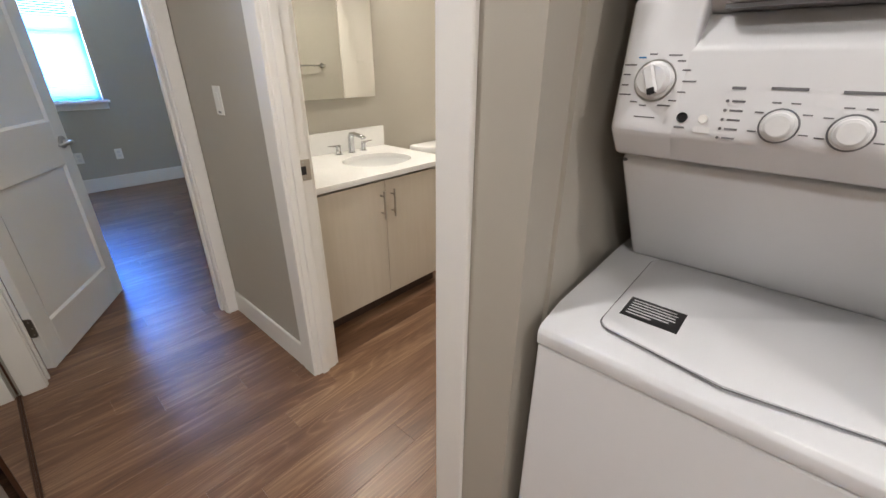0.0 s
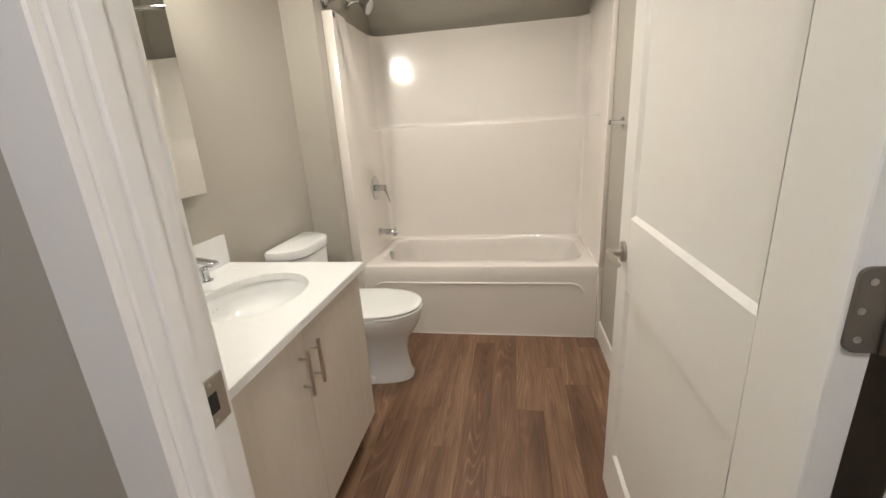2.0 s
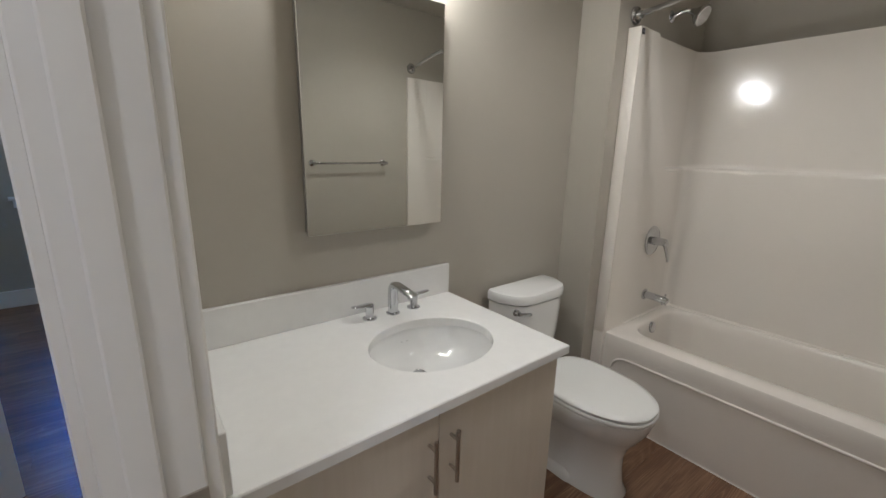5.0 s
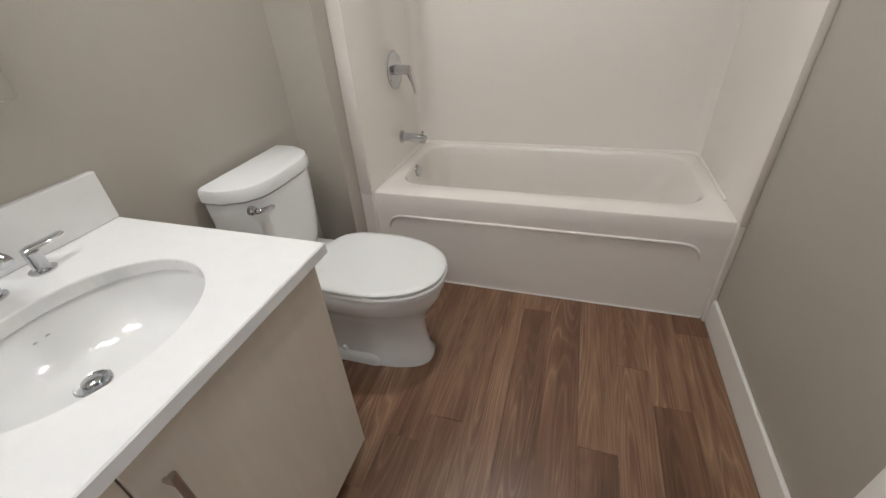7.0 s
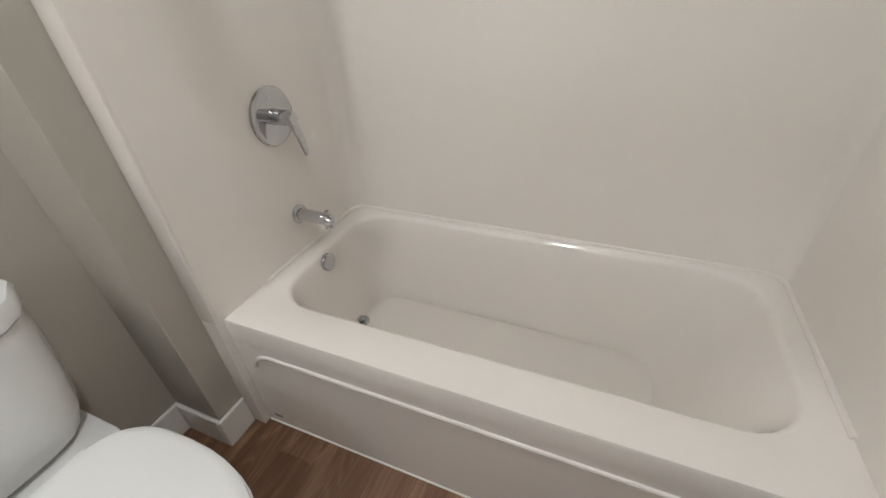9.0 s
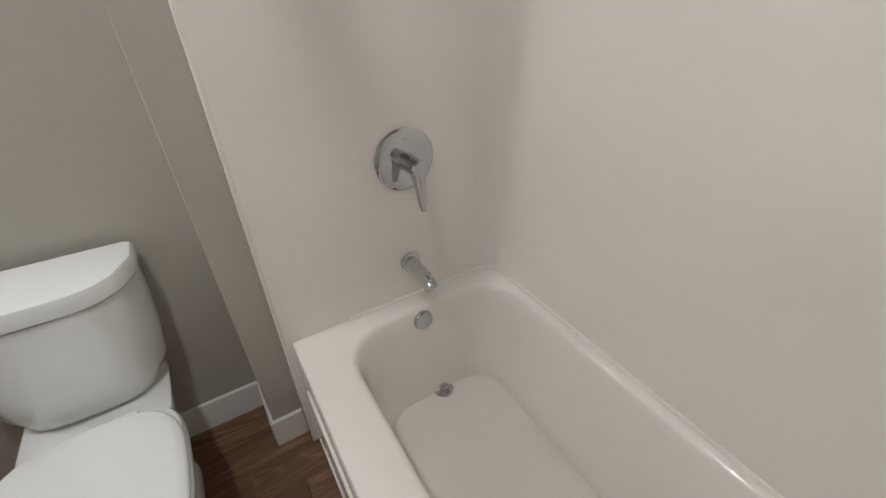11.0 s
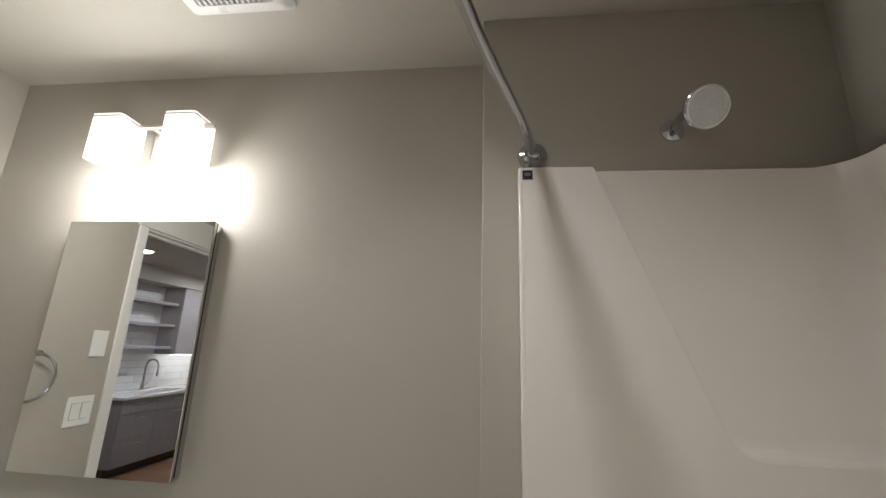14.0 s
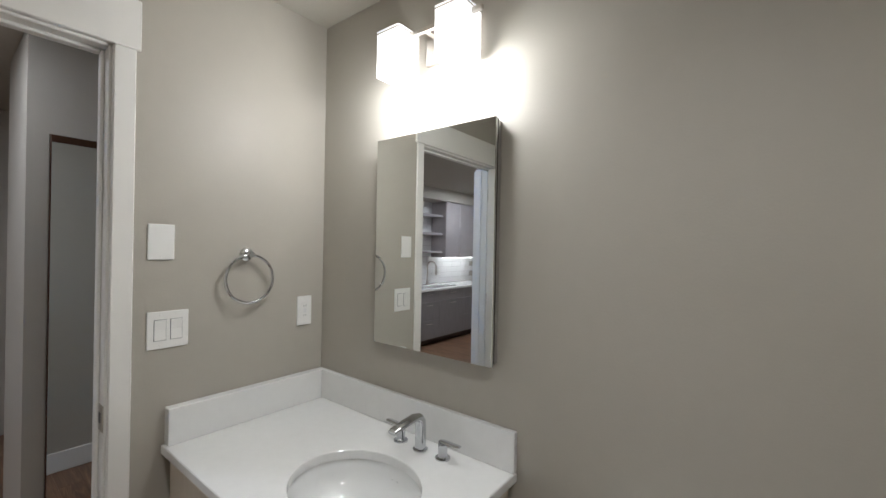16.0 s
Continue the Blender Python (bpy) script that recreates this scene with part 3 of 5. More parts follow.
def tub_spout():
    root = thing("tub_spout", (2.375, TN - 0.002, 0.645), "chrome tub spout with a diverter knob", "spout")
    root.location += Vector((0.013, 0, -0.006))
    part("flange", lathe((2.375, TN - 0.002, 0.65), (0, -1, 0), [(0, 0.034), (0.006, 0.034), (0.010, 0.030), (0.011, 0.02)]), M_CHROME, root, "", True)
    part("body", tube([(2.375, TN - 0.008, 0.65), (2.375, TN - 0.08, 0.648), (2.375, TN - 0.125, 0.645), (2.375, TN - 0.143, 0.642), (2.375, TN - 0.148, 0.640)], [0.023, 0.022, 0.021, 0.017, 0.006], 20), M_CHROME, root, "", True)
    part("outlet", lathe((2.375, TN - 0.122, 0.64), (0, 0, -1), [(0, 0.016), (0.022, 0.015), (0.023, 0.01)], 18), M_CHROME, root, "", True)
    part("diverter", lathe((2.375, TN - 0.126, 0.664), (0, 0, 1), [(0, 0.004), (0.012, 0.004), (0.013, 0.007), (0.019, 0.007), (0.021, 0.004)], 14), M_CHROME, root, "", True)


def shower_head():
    root = thing("wall_shower", (2.383, JY, 2.205), "chrome shower head with a pale face on a short arm", "shower")
    part("flange", lathe((2.383, JY, 2.205), (0, -1, 0), [(0, 0.032), (0.004, 0.031), (0.012, 0.018), (0.014, 0.010)]), M_CHROME, root, "", True)
    part("arm", tube([(2.383, JY - 0.005, 2.205), (2.386, JY - 0.04, 2.217), (2.393, JY - 0.07, 2.221), (2.398, JY - 0.095, 2.213)], 0.0105, 14), M_CHROME, root, "", True)
    ax = Vector((-0.02, -0.86, -0.51)).normalized()
    o = Vector((2.40, JY - 0.09, 2.217))
    part("head", lathe(o, ax, [(0, 0.015), (0.012, 0.018), (0.022, 0.022), (0.05, 0.047), (0.060, 0.052), (0.070, 0.053), (0.073, 0.050)], 32), M_CHROME, root, "", True)
    f = part("face", lathe(o + ax * 0.0725, ax, [(0, 0.047), (0.004, 0.046), (0.006, 0.040)], 32), M_KNOB, root, "pale grey spray face", True)
    d, u, v = frame_axes(ax)
    for rad, cnt in ((0.012, 6), (0.024, 10), (0.036, 14)):
        for i in range(cnt):
            a = 2 * math.pi * i / cnt
            part("nozzle", lathe(o + ax * 0.0775 + (u * math.cos(a) + v * math.sin(a)) * rad, ax, [(0, 0.0022), (0.002, 0.0012)], 6), M_PLATE, f)


def curtain_rod():
    root = thing("shower_rod", (2.002, JY, 2.10), "curved polished shower curtain rod", "curtain rod")
    za, zb = 2.134, 2.150
    ya, yb = JY - 0.002, SOUTH + 0.002
    pts = []
    for i in range(25):
        f = i / 24
        pts.append((2.002 - 0.205 * math.sin(math.pi * f) ** 1.4, ya + (yb - ya) * f, za + (zb - za) * f + 0.008 * math.sin(math.pi * f)))
    part("bar", tube(pts, 0.0127, 16), M_CHROME, root, "", True)
    for y, s, z in ((ya, -1, za), (yb, 1, zb)):
        part("flange", lathe((2.002, y, z), (0, s, 0), [(0, 0.041), (0.006, 0.041), (0.014, 0.036), (0.017, 0.022), (0.034, 0.019), (0.036, 0.016)], 28), M_CHROME, root, "", True)
        part("set_screw", lathe((2.002 - 0.012, y + s * 0.016, z - 0.012), (-0.5, s * 0.6, -0.4), [(0, 0.007), (0.012, 0.007), (0.014, 0.004)], 12), M_NICKEL, root, "", True)


# ---- bathroom: toilet ----
def egg(cx, y_back, y_tip, w, z, n=40, p=2.25, back_flat=0.0):
    """An elongated bowl outline; the tip points to -y."""
    cy = y_back - (y_back - y_tip) * 0.42
    out = []
    for i in range(n):
        a = 2 * math.pi * i / n
        c, s = math.cos(a), math.sin(a)
        e = 2 / (p + (0.9 if s > 0 else 0) * (1 + back_flat))
        x = abs(c) ** e * math.copysign(1, c) * w / 2
        y = abs(s) ** e * math.copysign(1, s)
        out.append((cx + x, cy + y * ((y_back - cy) if s > 0 else (cy - y_tip)), z))
    return out


def toilet():
    X = 1.487
    root = thing("toilet", (X, -0.35, 0), "white porcelain two-piece toilet with the lid down", "toilet")
    bowl = [egg(X, -0.17, -0.70, 0.225, 0.0, p=2.6), egg(X, -0.17, -0.702, 0.228, 0.02, p=2.6), egg(X, -0.18, -0.685, 0.205, 0.06), egg(X, -0.20, -0.675, 0.195, 0.14),
            egg(X, -0.20, -0.675, 0.205, 0.20), egg(X, -0.19, -0.695, 0.245, 0.26), egg(X, -0.19, -0.73, 0.30, 0.31), egg(X, -0.19, -0.755, 0.365, 0.355),
            egg(X, -0.19, -0.768, 0.388, 0.395), egg(X, -0.19, -0.772, 0.394, 0.42), egg(X, -0.195, -0.766, 0.384, 0.428)]
    part("bowl", loft(bowl), M_PORC, root, "", True)
    neck = [rrect(X, -0.15, 0.10, 0.12, 0.04, 0.20), rrect(X, -0.15, 0.13, 0.125, 0.05, 0.30), rrect(X, -0.155, 0.165, 0.13, 0.06, 0.40), rrect(X, -0.155, 0.165, 0.13, 0.06, 0.424), rrect(X, -0.155, 0.158, 0.124, 0.06, 0.43)]
    part("deck", loft(neck), M_PORC, root, "", True)
    foot = [rrect(X, -0.32, 0.118, 0.20, 0.05, 0.0), rrect(X, -0.32, 0.118, 0.20, 0.05, 0.034), rrect(X, -0.32, 0.112, 0.194, 0.05, 0.044), rrect(X, -0.31, 0.088, 0.17, 0.05, 0.075), rrect(X, -0.29, 0.078, 0.14, 0.05, 0.15), rrect(X, -0.26, 0.085, 0.12, 0.05, 0.27)]
    ft = part("foot", loft(foot), M_PORC, root, "", True)
    for s in (-1, 1):
        part("bolt_cap", lathe((X + s * 0.096, -0.34, 0.058), (s * 0.6, 0, 1), [(0, 0.014), (0.012, 0.013), (0.018, 0.007)], 14), M_PORC, ft, "", True)
    seat = [egg(X, -0.255, -0.776, 0.398, 0.430), egg(X, -0.255, -0.779, 0.402, 0.436), egg(X, -0.255, -0.778, 0.401, 0.444), egg(X, -0.257, -0.774, 0.394, 0.448)]
    part("seat", loft(seat), M_SEAT, root, "", True)
    lid = [egg(X, -0.25, -0.770, 0.392, 0.4495), egg(X, -0.25, -0.775, 0.398, 0.454), egg(X, -0.25, -0.775, 0.398, 0.462), egg(X, -0.253, -0.768, 0.388, 0.468), egg(X, -0.262, -0.74, 0.35, 0.4715), egg(X, -0.28, -0.66, 0.24, 0.4730)]
    part("lid", loft(lid), M_SEAT, root, "", True)
    for s in (-1, 1):
        part("hinge_block", box((X + s * 0.075 - 0.022, -0.235, 0.428), (X + s * 0.075 + 0.022, -0.268, 0.456), 0.006, seg=2), M_SEAT, root, "", True)
    part("print_bar", box((X - 0.022, -0.216, 0.4302), (X + 0.022, -0.228, 0.4308), 0), M_PRINT, root)
    tank = []
    for z, hx, yf in ((0.428, 0.095, -0.15), (0.436, 0.140, -0.176), (0.452, 0.163, -0.190), (0.50, 0.184, -0.199), (0.60, 0.200, -0.206), (0.72, 0.208, -0.210), (0.774, 0.210, -0.210)):
        tank.append(bowfront(X - 0.001, -0.030, yf, hx, z))
    part("tank", loft(tank), M_PORC, root, "", True)
    lidt = [bowfront(X - 0.001, -0.028, yf, hx, z) for z, hx, yf in ((0.779, 0.210, -0.210), (0.782, 0.217, -0.218), (0.813, 0.219, -0.220), (0.825, 0.214, -0.215), (0.830, 0.201, -0.200))]
    part("tank_lid", loft(lidt), M_PORC, root, "", True)
    fl = part("flush_lever", lathe((X - 0.174, -0.172, 0.745), (0, -1, 0), [(0, 0.017), (0.012, 0.016), (0.016, 0.011), (0.024, 0.010)], 20), M_CHROME, root, "chrome flush lever", True)
    part("grip", tube([(X - 0.181, -0.200, 0.745), (X - 0.163, -0.212, 0.744), (X - 0.126, -0.220, 0.739), (X - 0.118, -0.221, 0.738)], [0.008, 0.009, 0.0085, 0.006], 12), M_CHROME, fl, "", True)


def bowfront(cx, yb, yf, hx, z, n=12):
    """A tank outline: flat back, softly bowed front with rounded corners."""
    out = [(cx + hx, yb, z), (cx - hx, yb, z)]
    d = yb - yf
    for i in range(n + 1):
        f = -1 + 2 * i / n
        out.append((cx + f * hx, yb - d * (0.40 + 0.60 * (1 - abs(f) ** 4.5) ** 0.8 if abs(f) < 1 else 0.40), z))
    return out


def supply_valve():
    root = thing("water_supply_valve", (1.30, -0.01, 0.18), "chrome supply stop with a dark braided hose", "supply valve")
    X = 1.30
    part("flange", lathe((X, -0.015, 0.20), (0, -1, 0), [(0, 0.03), (0.004, 0.028), (0.008, 0.010)]), M_CHROME, root, "", True)
    part("stub", lathe((X, -0.001, 0.20), (0, -1, 0), [(0, 0.008), (0.065, 0.008)], 12), M_CHROME, root, "", True)
    part("body", lathe((X, -0.066, 0.175), (0, 0, 1), [(0, 0.012), (0.05, 0.013), (0.052, 0.010), (0.07, 0.010)], 14), M_CHROME, root, "", True)
    part("handle", loft([[(X + 0.024 * math.cos(a), -0.082 - h, 0.2 + 0.013 * math.sin(a)) for a in [2 * math.pi * i / 16 for i in range(16)]] for h in (0.0, 0.018)]), M_CHROME, root, "oval chrome stop handle", True)
    part("hose", tube([(X, -0.066, 0.24), (X - 0.012, -0.07, 0.30), (X - 0.005, -0.085, 0.355), (X + 0.03, -0.10, 0.385), (X + 0.055, -0.10, 0.395), (X + 0.06, -0.10, 0.42)], 0.0075, 10), M_BRAID, root, "dark braided hose", True)
    part("nut", lathe((X + 0.06, -0.10, 0.385), (0, 0, 1), [(0, 0.013), (0.010, 0.020), (0.048, 0.021), (0.05, 0.015)], 8), M_CHROME, root)


# ---- bathroom: vanity ----
CT, VD, VW = 0.864, -0.654, 1.027


def vanity():
    root = thing("vanity_cabinet", (0.5, -0.32, 0), "cream wood-grain vanity cabinet with two flat doors", "vanity")
    f = VD + 0.042
    R = 1.000
    part("side_panel", box((0.004, -0.004, 0.115), (0.022, f, CT - 0.031), 0.001), M_VAN, root)
    part("side_panel", box((R - 0.018, -0.004, 0.115), (R, f, CT - 0.031), 0.001), M_VAN, root)
    part("bottom_panel", box((0.022, -0.004, 0.115), (R - 0.018, f, 0.133), 0.001), M_VANIN, root)
    part("back_panel", box((0.022, -0.004, 0.133), (R - 0.018, -0.016, CT - 0.031), 0), M_VANIN, root)
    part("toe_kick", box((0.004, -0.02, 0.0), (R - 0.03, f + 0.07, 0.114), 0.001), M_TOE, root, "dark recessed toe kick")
    for a, c, hx in ((0.006, 0.5015, 0.470), (0.5045, R - 0.001, 0.542)):
        d = part("door", box((a, f - 0.001, 0.118), (c, f - 0.020, CT - 0.048), 0.0015), M_VAN, root)
        h = part("handle", tube([(hx, f - 0.052, 0.612), (hx, f - 0.052, 0.768)], 0.0062, 14), M_NICKEL, d, "satin nickel bar pull", True)
    for hx in (0.470, 0.542):
        for z in (0.642, 0.738):
            part("handle_post", lathe((hx, f - 0.020, z), (0, -1, 0), [(0, 0.0045), (0.032, 0.0045)], 10), M_NICKEL, root, "", True)


SX, SY, SA, SB = 0.678, -0.366, 0.217, 0.180


def countertop():
    root = thing("vanity_countertop", (0.5, -0.32, CT - 0.03), "white quartz countertop with a cut-out for the basin", "countertop")
    n = 64

    def oval(k, z):
        return [(SX + SA * k * math.cos(2 * math.pi * i / n), SY + SB * k * math.sin(2 * math.pi * i / n), z) for i in range(n)]

    def rim(z, ins):
        x0, x1, y0, y1 = WF + 0.001 + ins, VW - ins, VD + ins, -0.001 - ins
        out = []
        for i in range(n):
            a = 2 * math.pi * i / n
            c, s = math.cos(a), math.sin(a)
            k = min(((x1 - SX) if c > 0 else (SX - x0)) / max(abs(c), 1e-6), ((y1 - SY) if s > 0 else (SY - y0)) / max(abs(s), 1e-6))
            out.append([SX + c * k, SY + s * k, z])
        for X in (x0, x1):
            for Y in (y0, y1):
                j = min(range(n), key=lambda q: (out[q][0] - X) ** 2 + (out[q][1] - Y) ** 2)
                out[j] = [X, Y, z]
        return out
    zb = CT - 0.031
    rings = [oval(1.0, zb), oval(1.0, CT - 0.003), oval(1.012, CT), rim(CT, 0.003), rim(CT - 0.003, 0), rim(zb + 0.002, 0), rim(zb, 0.002), oval(1.0, zb)]
    part("slab", loft(rings, (False, False)), M_QUARTZ, root)
    part("backsplash", box((WF + 0.001, -0.001, CT + 0.0005), (VW, -0.021, 0.995), 0.002), M_QUARTZ, root)
    part("side_splash", box((WF + 0.001, -0.0215, CT + 0.0005), (0.021, VD + 0.01, 0.995), 0.002), M_QUARTZ, root)


def basin():
    root = thing("washbasin", (SX, SY, CT - 0.2), "white oval undermount washbasin", "basin")
    n = 48
    prof = [(1.10, -0.0325), (1.035, -0.0325), (1.03, -0.036), (1.0, -0.045), (0.965, -0.068), (0.90, -0.092), (0.78, -0.116), (0.58, -0.133), (0.34, -0.142), (0.13, -0.146)]
    rings = [[(SX + SA * k * math.cos(2 * math.pi * i / n), SY + (SB * k) * math.sin(2 * math.pi * i / n) + (0.005 * (1 - k) if k < 1 else 0), CT + z) for i in range(n)] for k, z in prof]
    part("bowl", loft(rings, (False, True)), M_PORC, root, "", True)
    dx0, dy0 = SX + -0.022, SY + 0.050
    d = part("drain", lathe((dx0, dy0, CT - 0.1445), (0, 0, 1), [(0, 0.034), (0.004, 0.034), (0.006, 0.031), (0.004, 0.027)]), M_CHROME, root, "chrome pop-up drain", True)
    part("drain_gap", lathe((dx0, dy0, CT - 0.142), (0, 0, 1), [(0, 0.0272), (0.001, 0.0272), (0.0015, 0.003)]), M_BLACK, d, "", True)
    part("stopper", lathe((dx0, dy0, CT - 0.1405), (0, 0, 1), [(0, 0.018), (0.007, 0.018), (0.010, 0.014)]), M_CHROME, d, "", True)
    for dx in (-0.012, 0.012):
        part("overflow_slot", lathe((SX + dx, SY + SB * 0.955, CT - 0.072), (0, -1, -0.4), [(0, 0.0042), (0.0012, 0.0042)], 12), M_STEEL, root)


def faucet():
    X, Y = 0.695, -0.088
    root = thing("faucet", (X, Y, CT), "chrome widespread faucet with a spout and two levers", "faucet")
    part("spout_base", lathe((X, Y, CT), (0, 0, 1), [(0, 0.026), (0.004, 0.026), (0.007, 0.020)]), M_CHROME, root, "", True)
    sp = [(X, Y, CT + 0.005, 0.018, 0.018), (X, Y, CT + 0.075, 0.0175, 0.017), (X, Y - 0.002, CT + 0.100, 0.0175, 0.017), (X, Y - 0.012, CT + 0.115, 0.0185, 0.015), (X, Y - 0.03, CT + 0.121, 0.019, 0.011), (X, Y - 0.08, CT + 0.117, 0.019, 0.009), (X, Y - 0.132, CT + 0.109, 0.018, 0.008), (X, Y - 0.143, CT + 0.105, 0.016, 0.006)]
    rings = []
    for i, (x, y, z, w, t) in enumerate(sp):
        a, c = sp[max(i - 1, 0)], sp[min(i + 1, len(sp) - 1)]
        d = Vector((0, c[1] - a[1], c[2] - a[2])).normalized()
        nrm = Vector((0, -d.z, d.y))
        rings.append([Vector((x, y, z)) + Vector((1, 0, 0)) * w * abs(math.cos(q)) ** 0.7 * math.copysign(1, math.cos(q)) + nrm * t * abs(math.sin(q)) ** 0.7 * math.copysign(1, math.sin(q)) for q in [2 * math.pi * (j + 0.5) / 20 for j in range(20)]])
    part("spout", loft(rings), M_CHROME, root, "", True)
    part("aerator", lathe((X, Y - 0.124, CT + 0.104), (0, -0.1, -1), [(0, 0.012), (0.008, 0.012), (0.009, 0.009)], 18), M_CHROME, root, "", True)
    for s in (-1, 1):
        hx = X + s * 0.098
        h = part("handle", lathe((hx, Y + 0.003, CT), (0, 0, 1), [(0, 0.026), (0.004, 0.026), (0.007, 0.017), (0.012, 0.0155), (0.04, 0.0155), (0.048, 0.016), (0.052, 0.012)]), M_CHROME, root, "", True)
        lr = []
        for q, w, t in ((-0.012, 0.011, 0.006), (0.0, 0.015, 0.007), (0.03, 0.014, 0.005), (0.062, 0.0125, 0.004), (0.07, 0.009, 0.003)):
            lr.append([(hx + s * q, Y + 0.003 + w * math.cos(a), CT + 0.054 + q * 0.06 + t * math.sin(a)) for a in [2 * math.pi * j / 14 for j in range(14)]])
        part("lever", loft(lr), M_CHROME, h, "", True)


def mirror_cabinet():
    x0, x1, z0, z1 = 0.399, 0.953, 1.19, 2.0
    root = thing("mirror_cabinet", ((x0 + x1) / 2, 0, z0), "frameless mirrored medicine cabinet on the wall", "mirror cabinet")
    part("carcass", box((x0 + 0.008, -0.0005, z0 + 0.006), (x1 - 0.006, -0.026, z1 - 0.006), 0.001), M_STEEL, root)
    part("gasket", box((x0 + 0.012, -0.026, z0 + 0.01), (x1 - 0.002, -0.033, z1 - 0.004), 0), M_BLACK, root)
    part("door_back", box((x0 + 0.001, -0.033, z0 + 0.001), (x1 - 0.001, -0.041, z1 - 0.001), 0.001), M_STEEL, root)
    part("mirror_pane", box((x0, -0.0412, z0), (x1, -0.046, z1), 0.0012), M_MIRROR, root, "clear mirror pane")


def vanity_light():
    cx, zc = 0.69, 2.31
    root = thing("vanity_light", (cx, 0, zc), "two-lamp wall light with square frosted glass shades", "wall light")
    part("back_plate", box((cx - 0.06, -0.0005, zc - 0.06), (cx + 0.06, -0.024, zc + 0.06), 0.004, seg=2), M_NICKEL, root)
    part("crossbar", box((cx - 0.215, -0.085, zc + 0.018), (cx + 0.235, -0.100, zc + 0.036), 0.003), M_NICKEL, root)
    part("arm", box((cx - 0.012, -0.022, zc + 0.018), (cx + 0.012, -0.086, zc + 0.036), 0.003), M_NICKEL, root)
    for s in (-1, 1):
        x = cx + s * 0.138
        h, zb, zt = 0.058, zc - 0.115, zc + 0.055
        sh = part("shade", loft([rrect(x, -0.092, h - 0.006, h - 0.006, 0.012, zb), rrect(x, -0.092, h, h, 0.012, zb + 0.004), rrect(x, -0.092, h, h, 0.012, zt - 0.002), rrect(x, -0.092, h - 0.003, h - 0.003, 0.012, zt),
                                 rrect(x, -0.092, h - 0.008, h - 0.008, 0.01, zt), rrect(x, -0.092, h - 0.008, h - 0.008, 0.01, zb + 0.008)], (True, True)), M_SHADE, root, "glowing frosted glass shade", True)
        part("shade_band", loft([rrect(x, -0.092, h + 0.002, h + 0.002, 0.013, zt - 0.014), rrect(x, -0.092, h + 0.002, h + 0.002, 0.013, zt - 0.009)]), M_NICKEL, sh)
        part("socket", lathe((x, -0.092, zt - 0.008), (0, 0, 1), [(0, 0.021), (0.018, 0.021), (0.02, 0.014)], 18), M_NICKEL, root)


def wall_plate(name, y, z, w, h, label, kind):
    """A cover plate on the door wall, facing into the room."""
    root = thing(name, (0, y, z), label, "switch" if kind != "outlet" else "outlet")
    pl = part("plate", box((0.0005, y - w / 2, z - h / 2), (0.006, y + w / 2, z + h / 2), 0.002, seg=2), M_PLATE, root)
    if kind == "rocker":
        for s in (-1, 1):
            c = y + s * 0.025
            part("surround", box((0.0055, c - 0.019, z - 0.037), (0.0068, c + 0.019, z + 0.037), 0.0006), M_PRINT, pl)
            part("rocker", prism([(0.0062, z - 0.035), (0.0095, z - 0.035), (0.0072, z), (0.0105, z + 0.035), (0.0062, z + 0.035)], "y", c - 0.0172, c + 0.0172), M_PLATE, root)
    if kind == "outlet":
        part("face", box((0.0055, y - 0.018, z - 0.036), (0.0085, y + 0.018, z + 0.036), 0.001), M_PLATE, root)
        for s in (-1, 1):
            for dy, hh in ((-0.006, 0.009), (0.006, 0.007)):
                part("slot", box((0.0083, y + dy - 0.0012, z + s * 0.021 - hh / 2), (0.0088, y + dy + 0.0012, z + s * 0.021 + hh / 2), 0), M_PRINT, root)
        for s in (-1, 1):
            part("button", box((0.0083, y - 0.008, z + s * 0.005 - 0.003), (0.0098, y + 0.008, z + s * 0.005 + 0.003), 0.0005), M_KNOB, root)
    for s in (-1, 1):
        for c in ((0,) if kind != "rocker" else (-0.025, 0.025)):
            part("screw", lathe((0.006, y + c, z + s * (h / 2 - 0.012)), (1, 0, 0), [(0, 0.003), (0.001, 0.0025)], 10), M_PLATE, root)
    root.location.x = WF


def towel_ring():
    y, z = -0.367, 1.532
    root = thing("towel_ring", (0, y, z), "chrome towel ring on a round post", "towel ring")
    part("post", lathe((0.0005, y, z), (1, 0, 0), [(0, 0.027), (0.006, 0.027), (0.010, 0.022), (0.014, 0.013), (0.038, 0.012), (0.044, 0.014), (0.05, 0.012)]), M_CHROME, root, "", True)
    part("ring", tube(arc((0.038, y, z - 0.098), 0.095, 0, 350, 40, "yz"), 0.0062, 10, closed=True), M_CHROME, root, "", True)
    root.location.x = WF


def towel_bar():
    z, y = 1.365, SOUTH
    root = thing("towel_bar", (1.2, y, z), "chrome towel bar on the wall", "towel bar")
    for x in (1.10, 1.715):
        part("post", lathe((x, y + 0.0005, z), (0, 1, 0), [(0, 0.025), (0.006, 0.025), (0.012, 0.018), (0.016, 0.011), (0.06, 0.011), (0.066, 0.013), (0.072, 0.010)]), M_CHROME, root, "", True)
    part("bar", tube([(1.105, y + 0.06, z), (1.71, y + 0.06, z)], 0.008, 14), M_CHROME, root, "", True)


